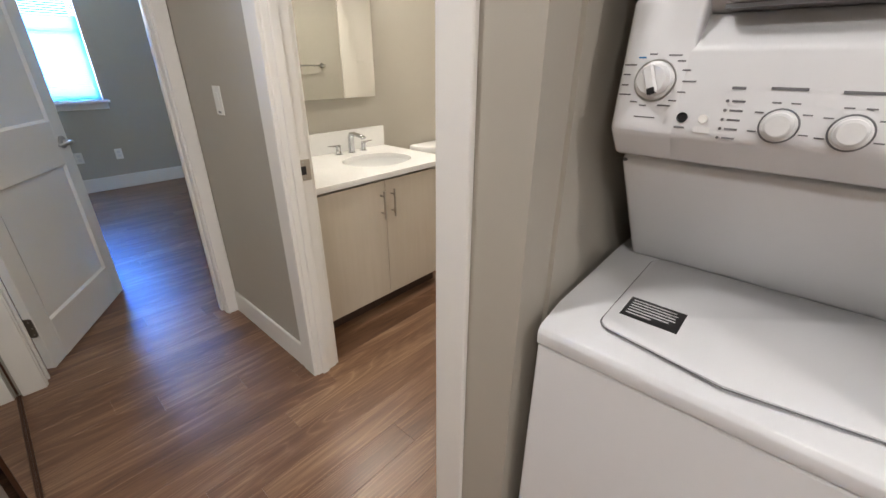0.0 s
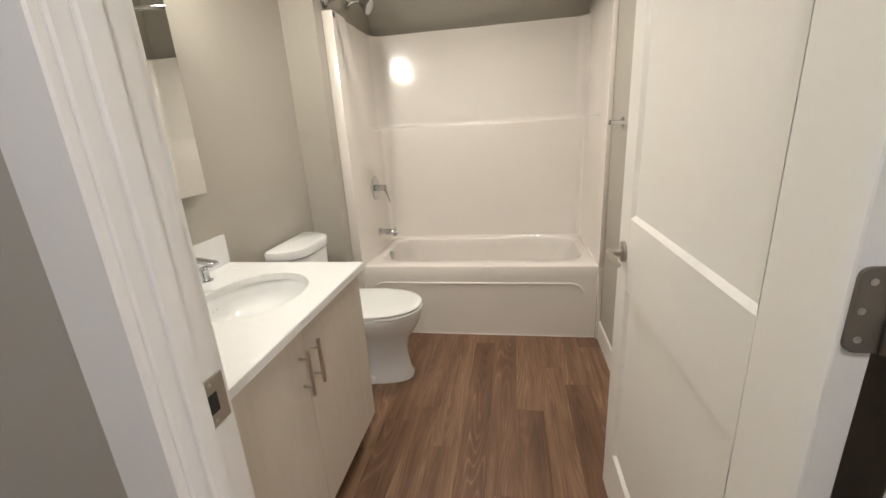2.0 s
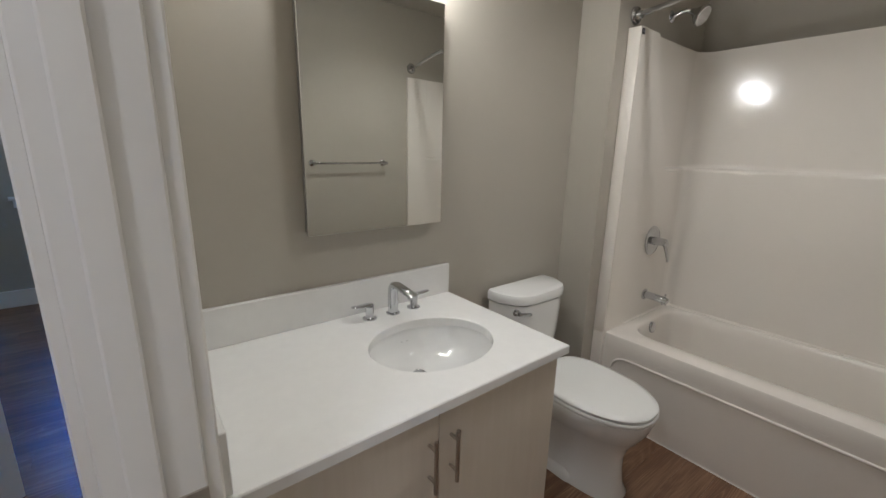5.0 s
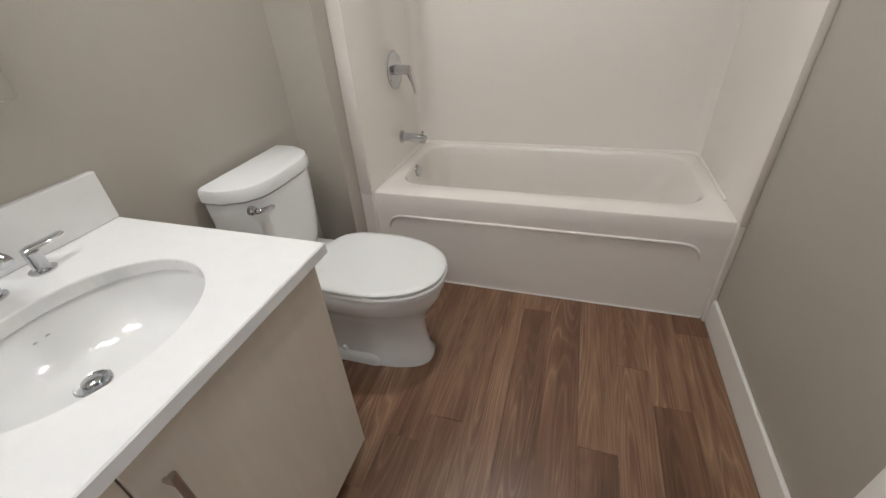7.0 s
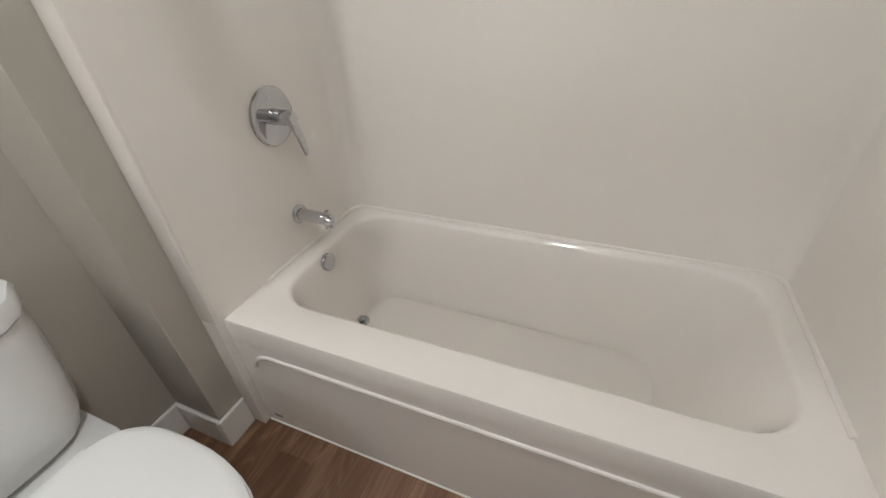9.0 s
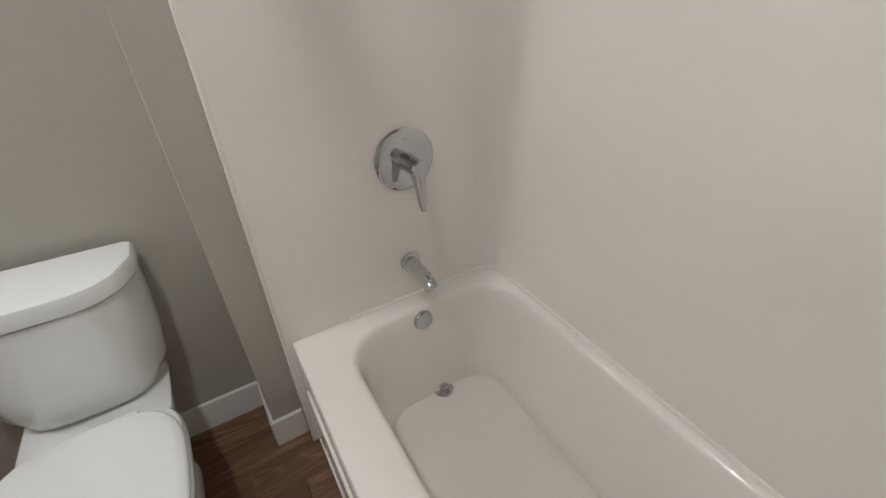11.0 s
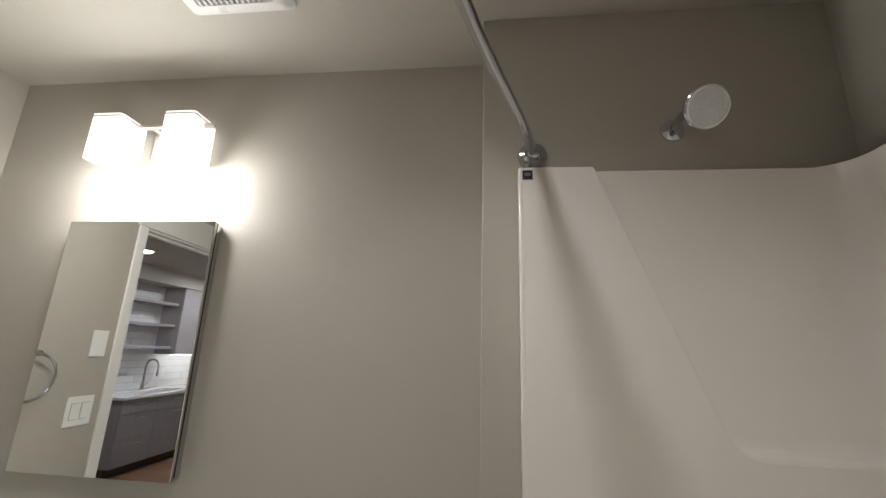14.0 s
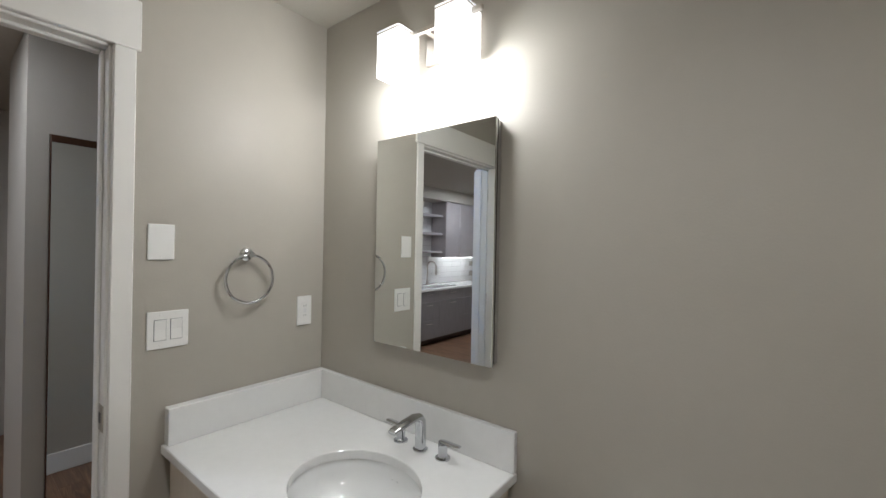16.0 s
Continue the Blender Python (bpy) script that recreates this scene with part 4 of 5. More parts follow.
def ceiling_vent():
    cx, cy, h = 1.125, -0.470, 0.17
    root = thing("ceiling_vent", (cx, cy, CEIL), "white square exhaust fan grille in the ceiling", "vent")
    z = CEIL
    part("frame", loft([rrect(cx, cy, h, h, 0.02, z - 0.0005), rrect(cx, cy, h, h, 0.02, z - 0.008), rrect(cx, cy, h - 0.02, h - 0.02, 0.015, z - 0.024), rrect(cx, cy, h - 0.05, h - 0.05, 0.01, z - 0.026), rrect(cx, cy, h - 0.052, h - 0.052, 0.01, z - 0.012)], (True, False)), M_PLATE, root, "", True)
    part("backing", box((cx - h + 0.05, cy - h + 0.05, z - 0.010), (cx + h - 0.05, cy + h - 0.05, z - 0.013), 0), M_PRINT, root)
    k = h - 0.052
    for i in range(14):
        x = cx - k + 2 * k * (i + 0.5) / 14
        part("slat", box((x - 0.0045, cy - k, z - 0.0255), (x + 0.0045, cy + k, z - 0.0225), 0.0005), M_PLATE, root)
    part("centre_plate", box((cx - 0.03, cy - 0.03, z - 0.027), (cx + 0.03, cy + 0.03, z - 0.0215), 0.002), M_PLATE, root)


def downlight(x, y, material, name="ceiling_light", r=0.078):
    root = thing(name, (x, y, CEIL), "round white recessed downlight, switched on", "ceiling light", "downlights")
    part("trim_ring", lathe((x, y, CEIL - 0.0005), (0, 0, -1), [(0, r + 0.022), (0.004, r + 0.022), (0.008, r + 0.006), (0.006, r)], 36), M_PLATE, root, "", True)
    part("lens", lathe((x, y, CEIL - 0.006), (0, 0, -1), [(0, r), (0.003, r - 0.002), (0.004, r * 0.6)], 36), material, root, "glowing lens", True)


def cover_plate():
    root = thing("blank_plate", (0, -0.883, 2.41), "blank white cover plate above the door casing", "cover plate")
    part("plate", box((0.0005, -0.920, 2.408), (0.006, -0.848, 2.526), 0.002), M_PLATE, root)
    root.location.x = WF


bathtub()
surround()
tub_valve()
tub_spout()
shower_head()
curtain_rod()
toilet()
supply_valve()
vanity()
countertop()
basin()
faucet()
mirror_cabinet()
vanity_light()
wall_plate("blank_plate", -0.664, 1.575, 0.080, 0.124, "white blank cover plate on the wall", "blank")
wall_plate("light_switch", -0.639, 1.268, 0.128, 0.130, "white double rocker switch on the wall", "rocker")
wall_plate("wall_outlet", -0.098, 1.276, 0.072, 0.132, "white grounded outlet above the counter", "outlet")
cover_plate()
towel_ring()
towel_bar()
ceiling_vent()
downlight(1.635, -1.0, M_DOWN)
downlight(-0.95, -1.38, M_HALL)
downlight(-0.62, -3.6, M_HALL)
downlight(-2.1, -3.0, M_KITCH)
downlight(-2.1, -4.8, M_KITCH)


def sprinkler():
    x, y = 1.85, -1.406
    root = thing("sprinkler_cover", (x, y, CEIL), "small round white sprinkler cover on the ceiling", "sprinkler")
    part("cover", lathe((x, y, CEIL - 0.0005), (0, 0, -1), [(0, 0.042), (0.004, 0.042), (0.008, 0.038), (0.009, 0.002)], 28), M_PLATE, root, "", True)


sprinkler()


# ---- hall: laundry ----
def washer():
    F, N, S, B = -0.205, -1.966, -2.616, 0.56
    TN2, TS2 = -2.004, -2.585
    root = thing("stacked_washer_dryer", (0.2, (N + S) / 2, 0), "white stacked washer and dryer in the laundry closet", "washer dryer")
    part("washer_body", box((F, N, 0.02), (B, S, 0.838), 0.006, seg=2), M_ENAMEL, root)
    top = [(F - 0.004, 0.842), (F - 0.005, 0.870), (F + 0.001, 0.882), (F + 0.010, 0.887), (-0.12, 0.905), (0.22, 0.925), (B, 0.925), (B, 0.842)]
    part("washer_top", prism(top, "y", S - 0.001, N + 0.001, 0.003, 2), M_ENAMEL, root, "", True)

    def lift(pts, h):
        return [(x, y, 0.905 + (x + 0.12) * 0.0588 + h) for x, y, z in pts]
    cy = (N + S) / 2
    lx, ly = 0.030, cy
    ring = [[x, y, z] for x, y, z in rrect(lx, ly, 0.180, 0.226, 0.030, 0)]
    # the front edge of the lid bows forward to a finger lip
    for q in ring:
        if q[0] < lx - 0.1:
            q[0] -= 0.030 * max(0, 1 - abs(q[1] - ly) / 0.2)
    front = [(lx - 0.180 - 0.030 * max(0, 1 - abs(f) / 0.2), ly + f, 0) for f in [-0.16 + 0.02 * i for i in range(17)]]
    k = min(range(len(ring)), key=lambda i: (ring[i][0] - (lx - 0.180)) ** 2 + (ring[i][1] - (ly + 0.179)) ** 2)
    ring = [tuple(q) for q in ring]
    ring = ring[:k + 1] + front[::-1] + ring[k + 1:]

    def shrink(d):
        return [(lx + (x - lx) * (1 - d / 0.2), ly + (y - ly) * (1 - d / 0.2), 0) for x, y, z in ring]
    l = part("washer_lid", loft([lift(ring, -0.002), lift(ring, 0.004), lift(shrink(0.004), 0.007)]), M_ENAMEL, root, "", True)
    part("lid_seam", tube(lift([(lx + (x - lx) * 1.008, ly + (y - ly) * 1.008, 0) for x, y, z in ring], 0.0006), 0.0015, 6, closed=True), M_PRINT, l)

    def flat(x0, x1, y0, y1, h):
        bb = bmesh.new()
        bb.faces.new([bb.verts.new(v) for v in lift([(x0, y0, 0), (x0, y1, 0), (x1, y1, 0), (x1, y0, 0)], h)])
        return bb
    part("warning_label", flat(-0.092, -0.012, -2.086, -2.196, 0.0075), M_BLACK, l, "black warning label with pale lines of text")
    for i in range(6):
        x = -0.022 - 0.0105 * i
        w = (0.085, 0.09, 0.088, 0.09, 0.08, 0.05)[i]
        part("print_bar", flat(x - 0.0036, x, -2.094, -2.094 - w, 0.0079), M_KNOB, l)
    for y in (N - 0.05, S + 0.05):
        for x in (F + 0.06, B - 0.06):
            part("foot", lathe((x, y, 0), (0, 0, 1), [(0, 0.022), (0.022, 0.018)], 12), M_BLACK, root)
    # slanted back panel, then the overhanging console and dryer
    prof = [(0.225, 0.918), (0.205, 0.935), (-0.005, 1.205), (0.0, 1.225), (B, 1.225), (B, 0.918)]
    part("back_panel", prism(prof, "y", TS2, TN2, 0.010, 3), M_ENAMEL, root, "", True)
    con = [(-0.03, 1.228), (-0.05, 1.232), (-0.094, 1.278), (-0.097, 1.290), (-0.080, 1.487), (B, 1.487), (B, 1.228)]
    part("console", prism([(x - 0.0004, z) if x < 0 else (x, z) for x, z in con], "y", -2.112, TN2 + 0.001, 0.008, 3), M_ENAMEL, root, "", True)
    # beside the dial the face steps back in a finger ledge under the dryer door
    led = [(-0.03, 1.228), (-0.05, 1.232), (-0.094, 1.278), (-0.097, 1.290), (-0.0865, 1.412), (-0.045, 1.462), (B, 1.462), (B, 1.228)]
    part("console", prism(led, "y", TS2 - 0.001, -2.085, 0.006, 3), M_ENAMEL, root, "", True)
    part("console_gap", box((-0.012, TN2 - 0.05, 1.2245), (B - 0.01, TS2 + 0.004, 1.2295), 0), M_PRINT, root)
    dry = [(-0.04, 1.4625), (-0.079, 1.489), (-0.055, 1.90), (B, 1.90), (B, 1.4625)]
    part("dryer_body", prism(dry, "y", TS2, TN2, 0.010, 2), M_ENAMEL, root, "", True)
    d = part("dryer_door", box((-0.112, -2.135, 1.470), (-0.06, TS2 + 0.03, 1.87), 0.014, seg=3), M_ENAMEL, root, "", True)
    part("door_seam", box((-0.098, -2.139, 1.4625), (-0.05, TS2 + 0.034, 1.4685), 0), M_PRINT, d)
    nrm = Vector((-0.197, 0, 0.017)).normalized()
    up = Vector((0.017, 0, 0.197)).normalized()

    def on(y, z):
        z, y = z + 0.009, y + 0.004
        return Vector((-0.097 + (z - 1.290) * 0.017 / 0.197, y, z))

    def bar(y0, z0, w, h, m=M_PRINT, parent=root):
        bb = bmesh.new()
        q = [on(y0, z0) + nrm * 0.0012, on(y0 - w, z0) + nrm * 0.0012, on(y0 - w, z0 + h) + nrm * 0.0012, on(y0, z0 + h) + nrm * 0.0012]
        bb.faces.new([bb.verts.new(v) for v in q])
        part("print_bar", bb, m, parent)
    c0 = on(-2.066, 1.355)
    k = part("cycle_knob", lathe(c0, nrm, [(0, 0.030), (0.004, 0.030), (0.006, 0.025), (0.022, 0.023), (0.024, 0.021)], 32), M_KNOB, root, "large pale cycle dial", True)
    m3 = Matrix((up, nrm.cross(up), nrm)).transposed().to_4x4()
    g = box((-0.023, -0.008, 0), (0.023, 0.008, 0.012), 0.003)
    g.transform(Matrix.Translation(c0 + nrm * 0.022) @ m3 @ pose(0, 0, 0, 0, 0, 20))
    part("grip", g, M_KNOB, k)
    g = box((-0.0235, -0.006, 0.0), (-0.013, 0.006, 0.0126), 0.001)
    g.transform(Matrix.Translation(c0 + nrm * 0.022) @ m3 @ pose(0, 0, 0, 0, 0, 20))
    part("pointer", g, M_BLACK, k)
    part("skirt", lathe(c0, nrm, [(0.0006, 0.033), (0.0018, 0.033)], 28), M_STEEL, k)
    for a in range(0, 360, 24):
        c, s = math.cos(radians(a)), math.sin(radians(a))
        y, z = -2.066 - 0.042 * c, 1.354 + 0.040 * s
        w = 0.012 + 0.008 * ((a // 24) % 3 == 0)
        bar(y + (w if c < 0 else 0), z, w, 0.0024, M_BLUE if 96 < a < 130 else M_PRINT)
    for y, z in ((-2.248, 1.299), (-2.326, 1.297), (-2.42, 1.296)):
        kk = part("option_knob", lathe(on(y, z), nrm, [(0, 0.022), (0.003, 0.022), (0.005, 0.019), (0.018, 0.0175), (0.021, 0.014)], 28), M_KNOB, root, "small pale option dial", True)
        part("skirt", lathe(on(y, z), nrm, [(0.0008, 0.0245), (0.0016, 0.0245)], 28), M_PRINT, kk)
        bar(y + 0.022, z + 0.048, 0.042, 0.004)
        for a in (150, 110, 70, 30, -20, 200):
            bar(y - 0.032 * math.cos(radians(a)) + 0.005, z + 0.032 * math.sin(radians(a)), 0.011, 0.002)
    part("start_button", lathe(on(-2.121, 1.301), nrm, [(0, 0.008), (0.003, 0.008), (0.001, 0.006)], 20), M_BLACK, root, "dark recessed button", True)
    part("signal_button", lathe(on(-2.151, 1.301), nrm, [(0, 0.007), (0.005, 0.006)], 20), M_PLATE, root, "", True)
    for i in range(5):
        bar(-2.183, 1.328 - 0.0135 * i, 0.017, 0.003)
        part("lamp", lathe(on(-2.177, 1.3295 - 0.0135 * i), nrm, [(0, 0.0025), (0.0018, 0.002)], 8), M_PRINT, root)
    bar(-2.178, 1.346, 0.018, 0.004)
    bar(-2.112, 1.284, 0.016, 0.003)
    bar(-2.140, 1.280, 0.024, 0.009, M_KNOB)
    bar(-2.045, 1.296, 0.034, 0.002)
    part("panel_screw", lathe((0.0, TN2 - 0.008, 1.211), (-1, 0, 0.2), [(0, 0.0035), (0.012, 0.0035)], 10), M_PRINT, root)


def hall_switch():
    y, z = -0.303, 1.237
    root = thing("dimmer_switch", (HX, y, z), "white dimmer switch on the hall wall", "switch")
    x = HX
    part("plate", box((x - 0.0005, y - 0.036, z - 0.06), (x - 0.007, y + 0.036, z + 0.06), 0.002, seg=2), M_PLATE, root)
    part("paddle", box((x - 0.0065, y - 0.016, z - 0.034), (x - 0.010, y + 0.016, z + 0.034), 0.0015), M_PLATE, root)
    part("slot", box((x - 0.0068, y - 0.012, z - 0.052), (x - 0.0078, y + 0.012, z - 0.044), 0), M_PRINT, root)


def mirror_closet():
    x = -1.15
    root = thing("mirrored_closet_door", (x, -0.37, 0), "mirrored sliding closet door with a bronze track", "closet door")
    part("track", box((x + 0.021, HN - 0.002, 0.0), (x + 0.035, -0.80, 0.008), 0.002), M_BRONZE, root, "dark bronze floor track")
    fr = part("bottom_rail", box((x + 0.018, HN - 0.004, 0.009), (x + 0.028, -0.798, 0.014), 0.001), M_BRONZE, root)
    part("top_rail", box((x + 0.012, HN - 0.004, 2.06), (x + 0.030, -0.798, 2.095), 0.002), M_BRONZE, root)
    part("mirror_pane", box((x + 0.020, HN - 0.007, 0.0145), (x + 0.026, -0.795, 2.059), 0), M_MIRROR, root, "tall mirror pane")
    for y in (HN - 0.001, -0.7952):
        part("side_rail", box((x + 0.018, y, 0.0145), (x + 0.030, y - 0.005, 2.0595), 0.001), M_BRONZE, root)


# ---- bedroom ----
def bedroom_window():
    root = thing("window_1", ((WX0 + WX1) / 2, 3.8, WZ0), "white framed bedroom window with a horizontal blind", "window")
    root["kind"] = "structure"
    f = 0.045
    fr = part("window_frame", box((WX0, 3.86, WZ0), (WX0 + f, 3.92, WZ1), 0.003), M_TRIM, root)
    part("window_frame", box((WX1 - f, 3.86, WZ0), (WX1, 3.92, WZ1), 0.003), M_TRIM, root)
    part("window_frame", box((WX0 + f, 3.86, WZ0), (WX1 - f, 3.92, WZ0 + f), 0.003), M_TRIM, root)
    part("window_frame", box((WX0 + f, 3.86, WZ1 - f), (WX1 - f, 3.92, WZ1), 0.003), M_TRIM, root)
    part("mullion", box((WX0 + f, 3.865, 1.66), (WX1 - f, 3.915, 1.70), 0.003), M_TRIM, root)
    part("window_sill", box((WX0 - 0.05, 3.75, WZ0 - 0.03), (WX1 + 0.05, 3.86, WZ0), 0.004), M_TRIM, root)
    part("apron", box((WX0 - 0.03, 3.785, WZ0 - 0.095), (WX1 + 0.03, 3.7995, WZ0 - 0.03), 0.003), M_TRIM, root)
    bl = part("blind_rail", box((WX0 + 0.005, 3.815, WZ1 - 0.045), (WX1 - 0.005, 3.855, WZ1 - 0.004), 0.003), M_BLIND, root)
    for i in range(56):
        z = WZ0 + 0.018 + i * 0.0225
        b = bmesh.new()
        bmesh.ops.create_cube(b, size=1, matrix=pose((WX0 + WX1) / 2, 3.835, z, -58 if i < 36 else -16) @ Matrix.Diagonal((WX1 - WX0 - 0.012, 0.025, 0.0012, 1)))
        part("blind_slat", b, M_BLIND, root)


def bedroom_outlet(x):
    root = thing("wall_outlet", (x, 3.8, 0.40), "white outlet low on the bedroom wall", "outlet", "bedroom outlets")
    part("plate", box((x - 0.036, 3.7995, 0.34), (x + 0.036, 3.794, 0.46), 0.002), M_PLATE, root)
    for s in (-1, 1):
        part("socket", box((x - 0.016, 3.7945, 0.40 + s * 0.022 - 0.014), (x + 0.016, 3.7925, 0.40 + s * 0.022 + 0.014), 0.002), M_KNOB, root)


# ---- kitchen seen in the mirror ----
def kitchen():
    y0, y1 = -5.9, -3.6
    fx = KW + 0.62
    for i, (a, c) in enumerate(((-3.6, -4.15), (-4.15, -4.85), (-4.85, -5.4), (-5.4, -5.9))):
        root = thing("base_cabinet", (KW + 0.3, (a + c) / 2, 0), "grey laminate base cabinet with bar pulls", "cabinet", "kitchen base cabinets")
        part("body", box((KW + 0.002, a - 0.001, 0.1), (fx - 0.02, c + 0.001, 0.875), 0.001), M_GREYLAM, root)
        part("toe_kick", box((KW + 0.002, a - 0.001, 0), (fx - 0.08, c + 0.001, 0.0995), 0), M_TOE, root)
        zs = ((0.105, 0.40), (0.404, 0.70), (0.704, 0.87)) if i != 1 else ((0.105, 0.70), (0.704, 0.87))
        for p, q in zs:
            d = part("drawer_front", box((fx - 0.0195, a - 0.002, p), (fx, c + 0.002, q), 0.0015), M_GREYLAM, root)
            part("handle", tube([(fx + 0.03, (a + c) / 2 + 0.07, q - 0.05), (fx + 0.03, (a + c) / 2 - 0.07, q - 0.05)], 0.005, 8), M_NICKEL, d)
            for s in (-1, 1):
                part("handle_post", lathe((fx, (a + c) / 2 + s * 0.05, q - 0.05), (1, 0, 0), [(0, 0.004), (0.03, 0.004)], 8), M_NICKEL, root)
    sy = -4.45
    top = thing("kitchen_countertop", (KW + 0.3, -4.7, 0.876), "white quartz kitchen counter over grey cabinets", "countertop")
    part("slab", box((KW + 0.002, -3.58, 0.876), (KW + 0.14, -5.92, 0.91), 0.002), M_QUARTZ, top)
    part("slab", box((fx - 0.10, -3.58, 0.876), (fx + 0.02, -5.92, 0.91), 0.002), M_QUARTZ, top)
    part("slab", box((KW + 0.14, -3.58, 0.876), (fx - 0.10, sy + 0.36, 0.91), 0.002), M_QUARTZ, top)
    part("slab", box((KW + 0.14, sy - 0.36, 0.876), (fx - 0.10, -5.92, 0.91), 0.002), M_QUARTZ, top)
    sink = thing("kitchen_sink", (KW + 0.33, sy, 0.7), "dark undermount kitchen sink", "sink")
    cx = (KW + 0.14 + fx - 0.10) / 2
    hx = (fx - 0.10 - KW - 0.14) / 2
    part("basin", loft([rrect(cx, sy, hx - 0.001, 0.359, 0.03, 0.874), rrect(cx, sy, hx - 0.006, 0.352, 0.03, 0.87), rrect(cx, sy, hx - 0.015, 0.34, 0.05, 0.72), rrect(cx, sy, hx - 0.06, 0.3, 0.05, 0.70)], (False, True)), M_BLACK, sink, "", True)
    tap = thing("kitchen_faucet", (KW + 0.09, sy, 0.91), "satin nickel gooseneck kitchen faucet", "faucet")
    part("base", lathe((KW + 0.085, sy, 0.91), (0, 0, 1), [(0, 0.027), (0.03, 0.024), (0.09, 0.018), (0.1, 0.013)]), M_NICKEL, tap, "", True)
    part("neck", tube([(KW + 0.085, sy, 0.98), (KW + 0.085, sy, 1.22)] + arc((KW + 0.185, sy, 1.23), 0.10, 180, 0, 12) + [(KW + 0.285, sy, 1.17)], 0.0125, 12), M_NICKEL, tap, "", True)
    part("spray_head", lathe((KW + 0.285, sy, 1.175), (0, 0, -1), [(0, 0.014), (0.07, 0.017), (0.075, 0.012)]), M_NICKEL, tap, "", True)
    part("lever", tube([(KW + 0.085, sy - 0.015, 0.96), (KW + 0.085, sy - 0.06, 0.985), (KW + 0.085, sy - 0.1, 1.0)], 0.006, 8), M_NICKEL, tap, "", True)
    for z in (1.48, 1.80, 2.12):
        s = thing("open_shelf", (KW + 0.15, -4.4, z), "pale floating kitchen shelf", "shelf", "kitchen shelves")
        part("board", box((KW + 0.012, -3.62, z), (KW + 0.28, -4.62, z + 0.04), 0.002), M_SHELF, s)
    u = thing("upper_cabinet", (KW + 0.17, -5.2, 1.4), "pale upper kitchen cabinet with a light beneath", "cabinet")
    part("body", box((KW + 0.002, -4.63, 1.40), (KW + 0.33, -5.9, 2.40), 0.001), M_SHELF, u)
    for a, c in ((-4.632, -5.05), (-5.054, -5.47), (-5.474, -5.898)):
        d = part("door", box((KW + 0.331, a, 1.40), (KW + 0.35, c, 2.40), 0.0015), M_SHELF, u)
        part("handle", tube([(KW + 0.38, c + 0.04, 1.45), (KW + 0.38, c + 0.04, 1.6)], 0.005, 8), M_NICKEL, d)
    part("light_strip", box((KW + 0.18, -4.75, 1.392), (KW + 0.21, -5.8, 1.3995), 0), M_UNDER, u, "glowing light strip")
    so = thing("kitchen_soffit", (KW + 0.2, -4.7, 2.401), "pale boxed soffit above the cabinets", "soffit")
    so["kind"] = "structure"
    part("box", box((KW + 0.002, -3.6, 2.402), (KW + 0.38, -5.92, CEIL - 0.001), 0.002), M_CEIL, so)
    for z, y in ((1.12, -4.75), (1.12, -4.87)):
        o = thing("wall_outlet", (KW + 0.012, y, z), "white outlet on the tiled backsplash", "outlet", "kitchen outlets")
        part("plate", box((KW + 0.0105, y - 0.036, z - 0.058), (KW + 0.016, y + 0.036, z + 0.058), 0.002), M_PLATE, o)
        part("socket", box((KW + 0.0155, y - 0.015, z - 0.03), (KW + 0.018, y + 0.015, z + 0.03), 0.002), M_KNOB, o)
    # backsplash tiles, each a piece with its own joint
    bs = thing("tile_backsplash", (KW, -4.7, 0.91), "white glossy tile backsplash", "backsplash")
    bs["kind"] = "structure"
    part("bed", box((KW + 0.0005, -3.6, 0.911), (KW + 0.004, -5.9, 2.40), 0), M_SHELF, bs)
    me = None
    for r in range(15):
        for c in range(8):
            y = -3.62 - c * 0.30 + (0.15 if r % 2 else 0)
            if y > -3.6 + 0.001:
                continue
            z = 0.914 + r * 0.10
            if me is None:
                ob = part("tile", box((0, 0, 0), (0.008, -0.297, 0.097), 0.0015), M_TILE, None)
                me = ob.data
            else:
                ob = new("tile", me)
            ob.parent = bs
            ob.matrix_parent_inverse = ORG[bs].inverted()
            ob.location = (KW + 0.0032, y, z)



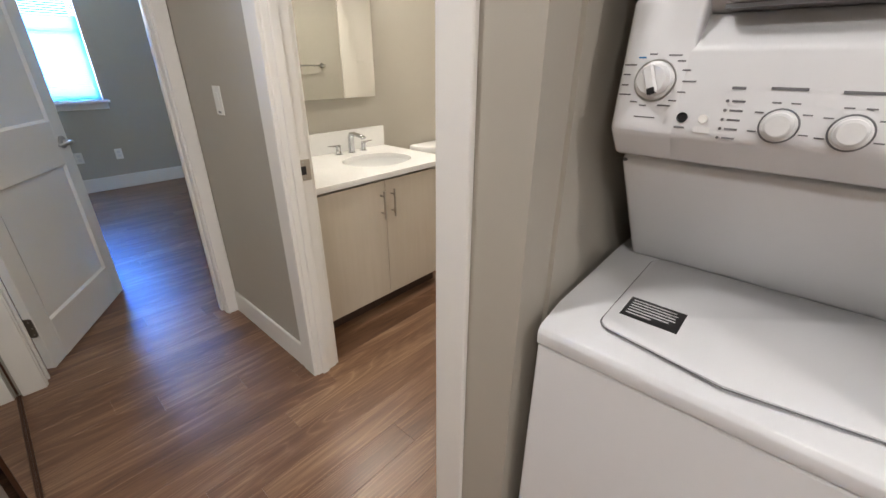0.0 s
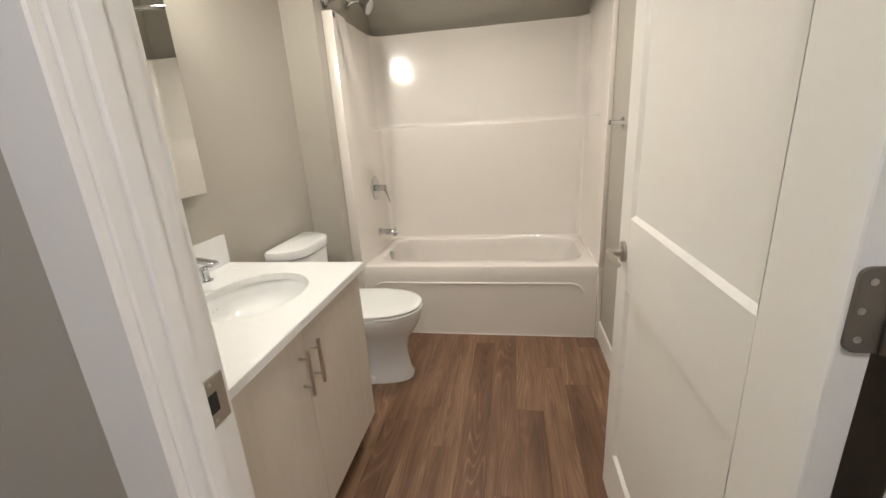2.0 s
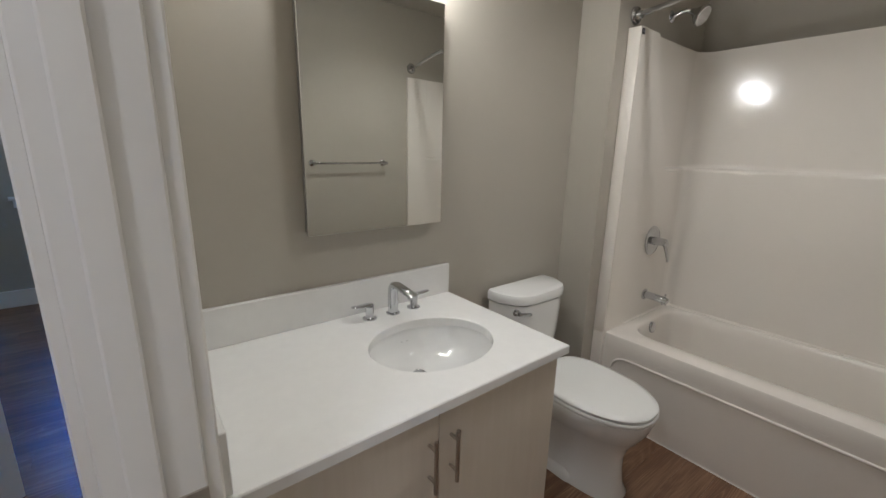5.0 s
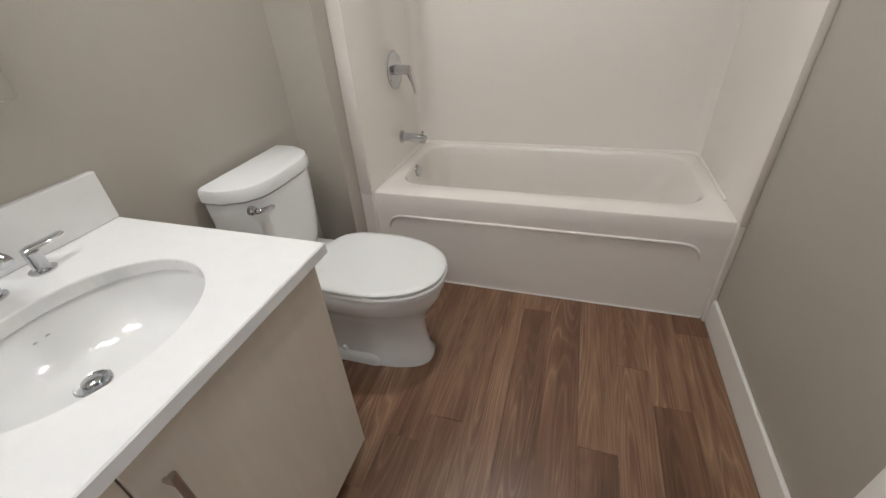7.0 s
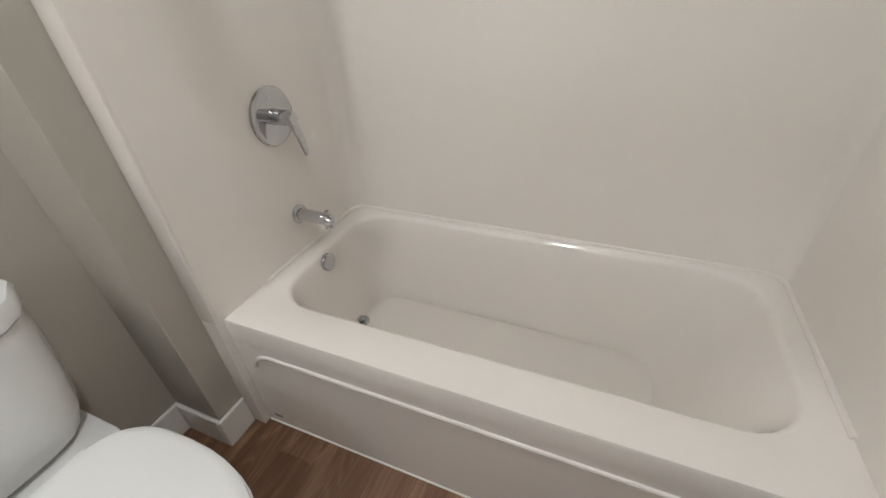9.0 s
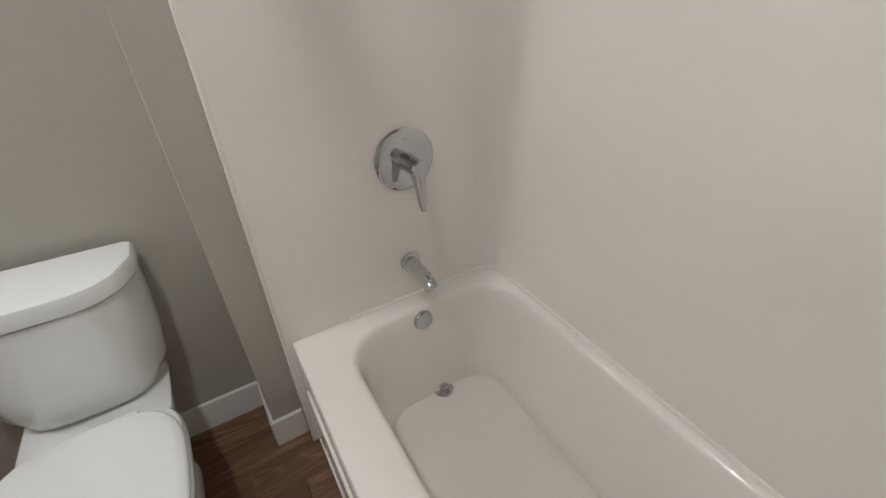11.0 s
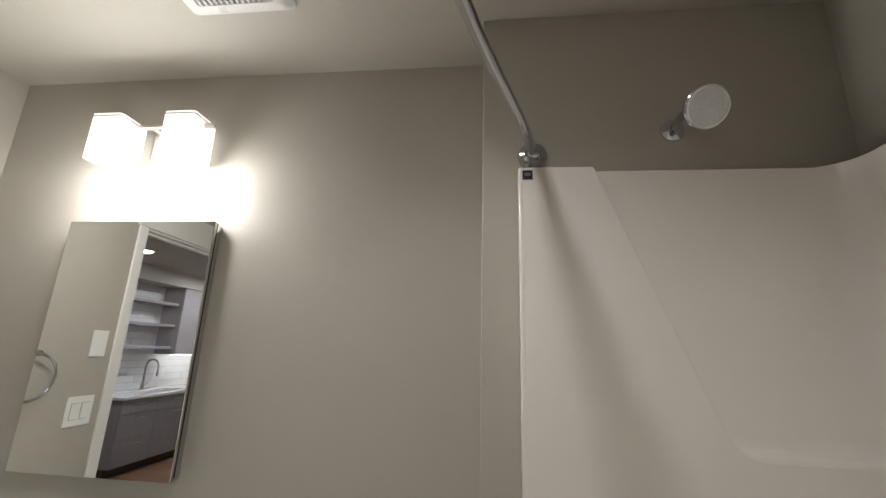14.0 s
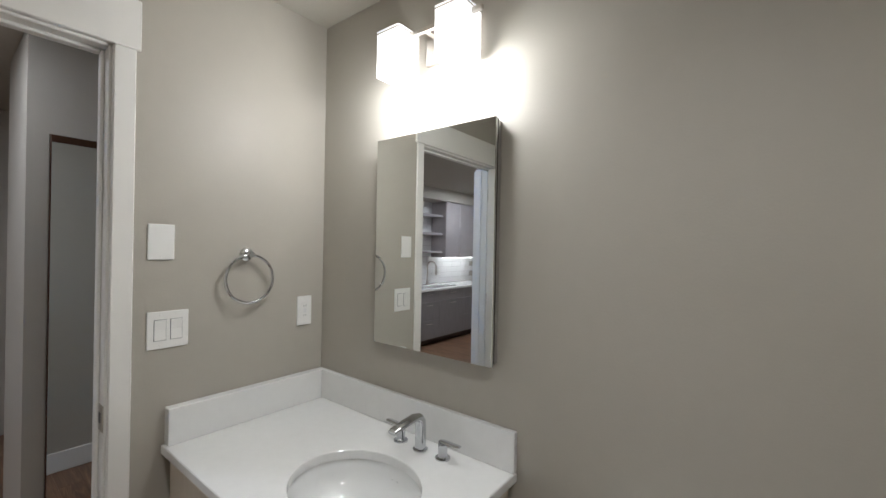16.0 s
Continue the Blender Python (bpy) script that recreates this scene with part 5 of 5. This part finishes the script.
def tree(x, y, h, seed):
    root = thing("tree", (x, y, -3.2), "leafy green tree outside the bedroom window", "tree")
    rg = random.Random(seed)
    top = -3.2 + h
    part("trunk", tube([(x, y, -3.2), (x + 0.1, y, -1.5), (x - 0.05, y + 0.1, 0.5), (x + 0.1, y, top - 1)], [0.22, 0.17, 0.12, 0.05], 10), M_BARK, root)
    lb = None
    for i in range(9):
        a, z = i * 2.4, -0.8 + (top + 0.4) * i / 9
        e = (x + 1.3 * math.cos(a), y + 1.3 * math.sin(a), z + 0.7)
        lb = tube([(x, y, z), ((x + e[0]) / 2, (y + e[1]) / 2, z + 0.45), e], [0.06, 0.04, 0.015], 6, bm=lb)
    part("limb", lb, M_BARK, root)
    b = bmesh.new()
    for i in range(1500):
        a, r = rg.uniform(0, 6.28), rg.random() ** 0.5
        z = rg.uniform(-1.0, top)
        w = 1.7 * math.sin(math.pi * min(1, max(0.06, (z + 1.3) / (top + 1.5)))) * r * rg.uniform(0.7, 1.25)
        c = Vector((x + w * math.cos(a), y + w * math.sin(a), z))
        q = Euler((rg.uniform(0, 3), rg.uniform(0, 3), rg.uniform(0, 6))).to_matrix()
        k = rg.uniform(0.07, 0.15)
        b.faces.new([b.verts.new(c + q @ Vector(p) * k) for p in ((-1, 0, 0), (0, -0.45, 0.1), (1, 0, 0), (0, 0.45, 0.1))])
    part("crown", b, M_LEAF, root)


setting("ground", box((-400, -400, -3.3), (400, 400, -3.2), 0), M_GRASS, "green ground outside the building", "ground")
tree(-1.6, 10.5, 6.2, 3)
washer()
hall_switch()
mirror_closet()
bedroom_window()
bedroom_outlet(0.15)
bedroom_outlet(-0.22)
kitchen()

# ---- floor planks, each a piece ----
PW, PL = 0.131, 1.30
b = box((0, 0, -0.0088), (PL - 0.0006, PW - 0.0006, 0), 0)
bmesh.ops.bevel(b, geom=[e for e in b.edges if all(v.co.z > -0.001 for v in e.verts)], offset=0.0006, segments=1, affect="EDGES")
plank_mesh = None
rng = random.Random(4)
row = 0
y = -0.773 - 17 * PW
JOINTS = {16: 1.21, 12: 1.222, 11: 1.614, 18: 0.9}   # plank ends seen on the floor, by row
while y < 3.8:
    x = JOINTS.get(row, -1.75 - rng.random() * PL)
    while x > -1.75:
        x -= PL
    while x < (2.1 if y < 0.1 else 1.9):
        if plank_mesh is None:
            ob = part("plank", b, M_FLOOR, None)
            plank_mesh = ob.data
        else:
            ob = new("plank", plank_mesh)
        ob.parent = floor
        ob.location = (x, y, 0)
        x += PL
    y += PW
    row += 1

# ---- survey units to metres ----
for me in bpy.data.meshes:
    me.transform(Matrix.Scale(UNIT, 4))
for ob in scene.objects:
    if ob.type == "CAMERA":
        continue
    ob.location = ob.location * UNIT
    mpi = ob.matrix_parent_inverse.copy()
    mpi.translation = mpi.translation * UNIT
    ob.matrix_parent_inverse = mpi
day.data.size, day.data.size_y = 0.9 * UNIT, 1.25 * UNIT
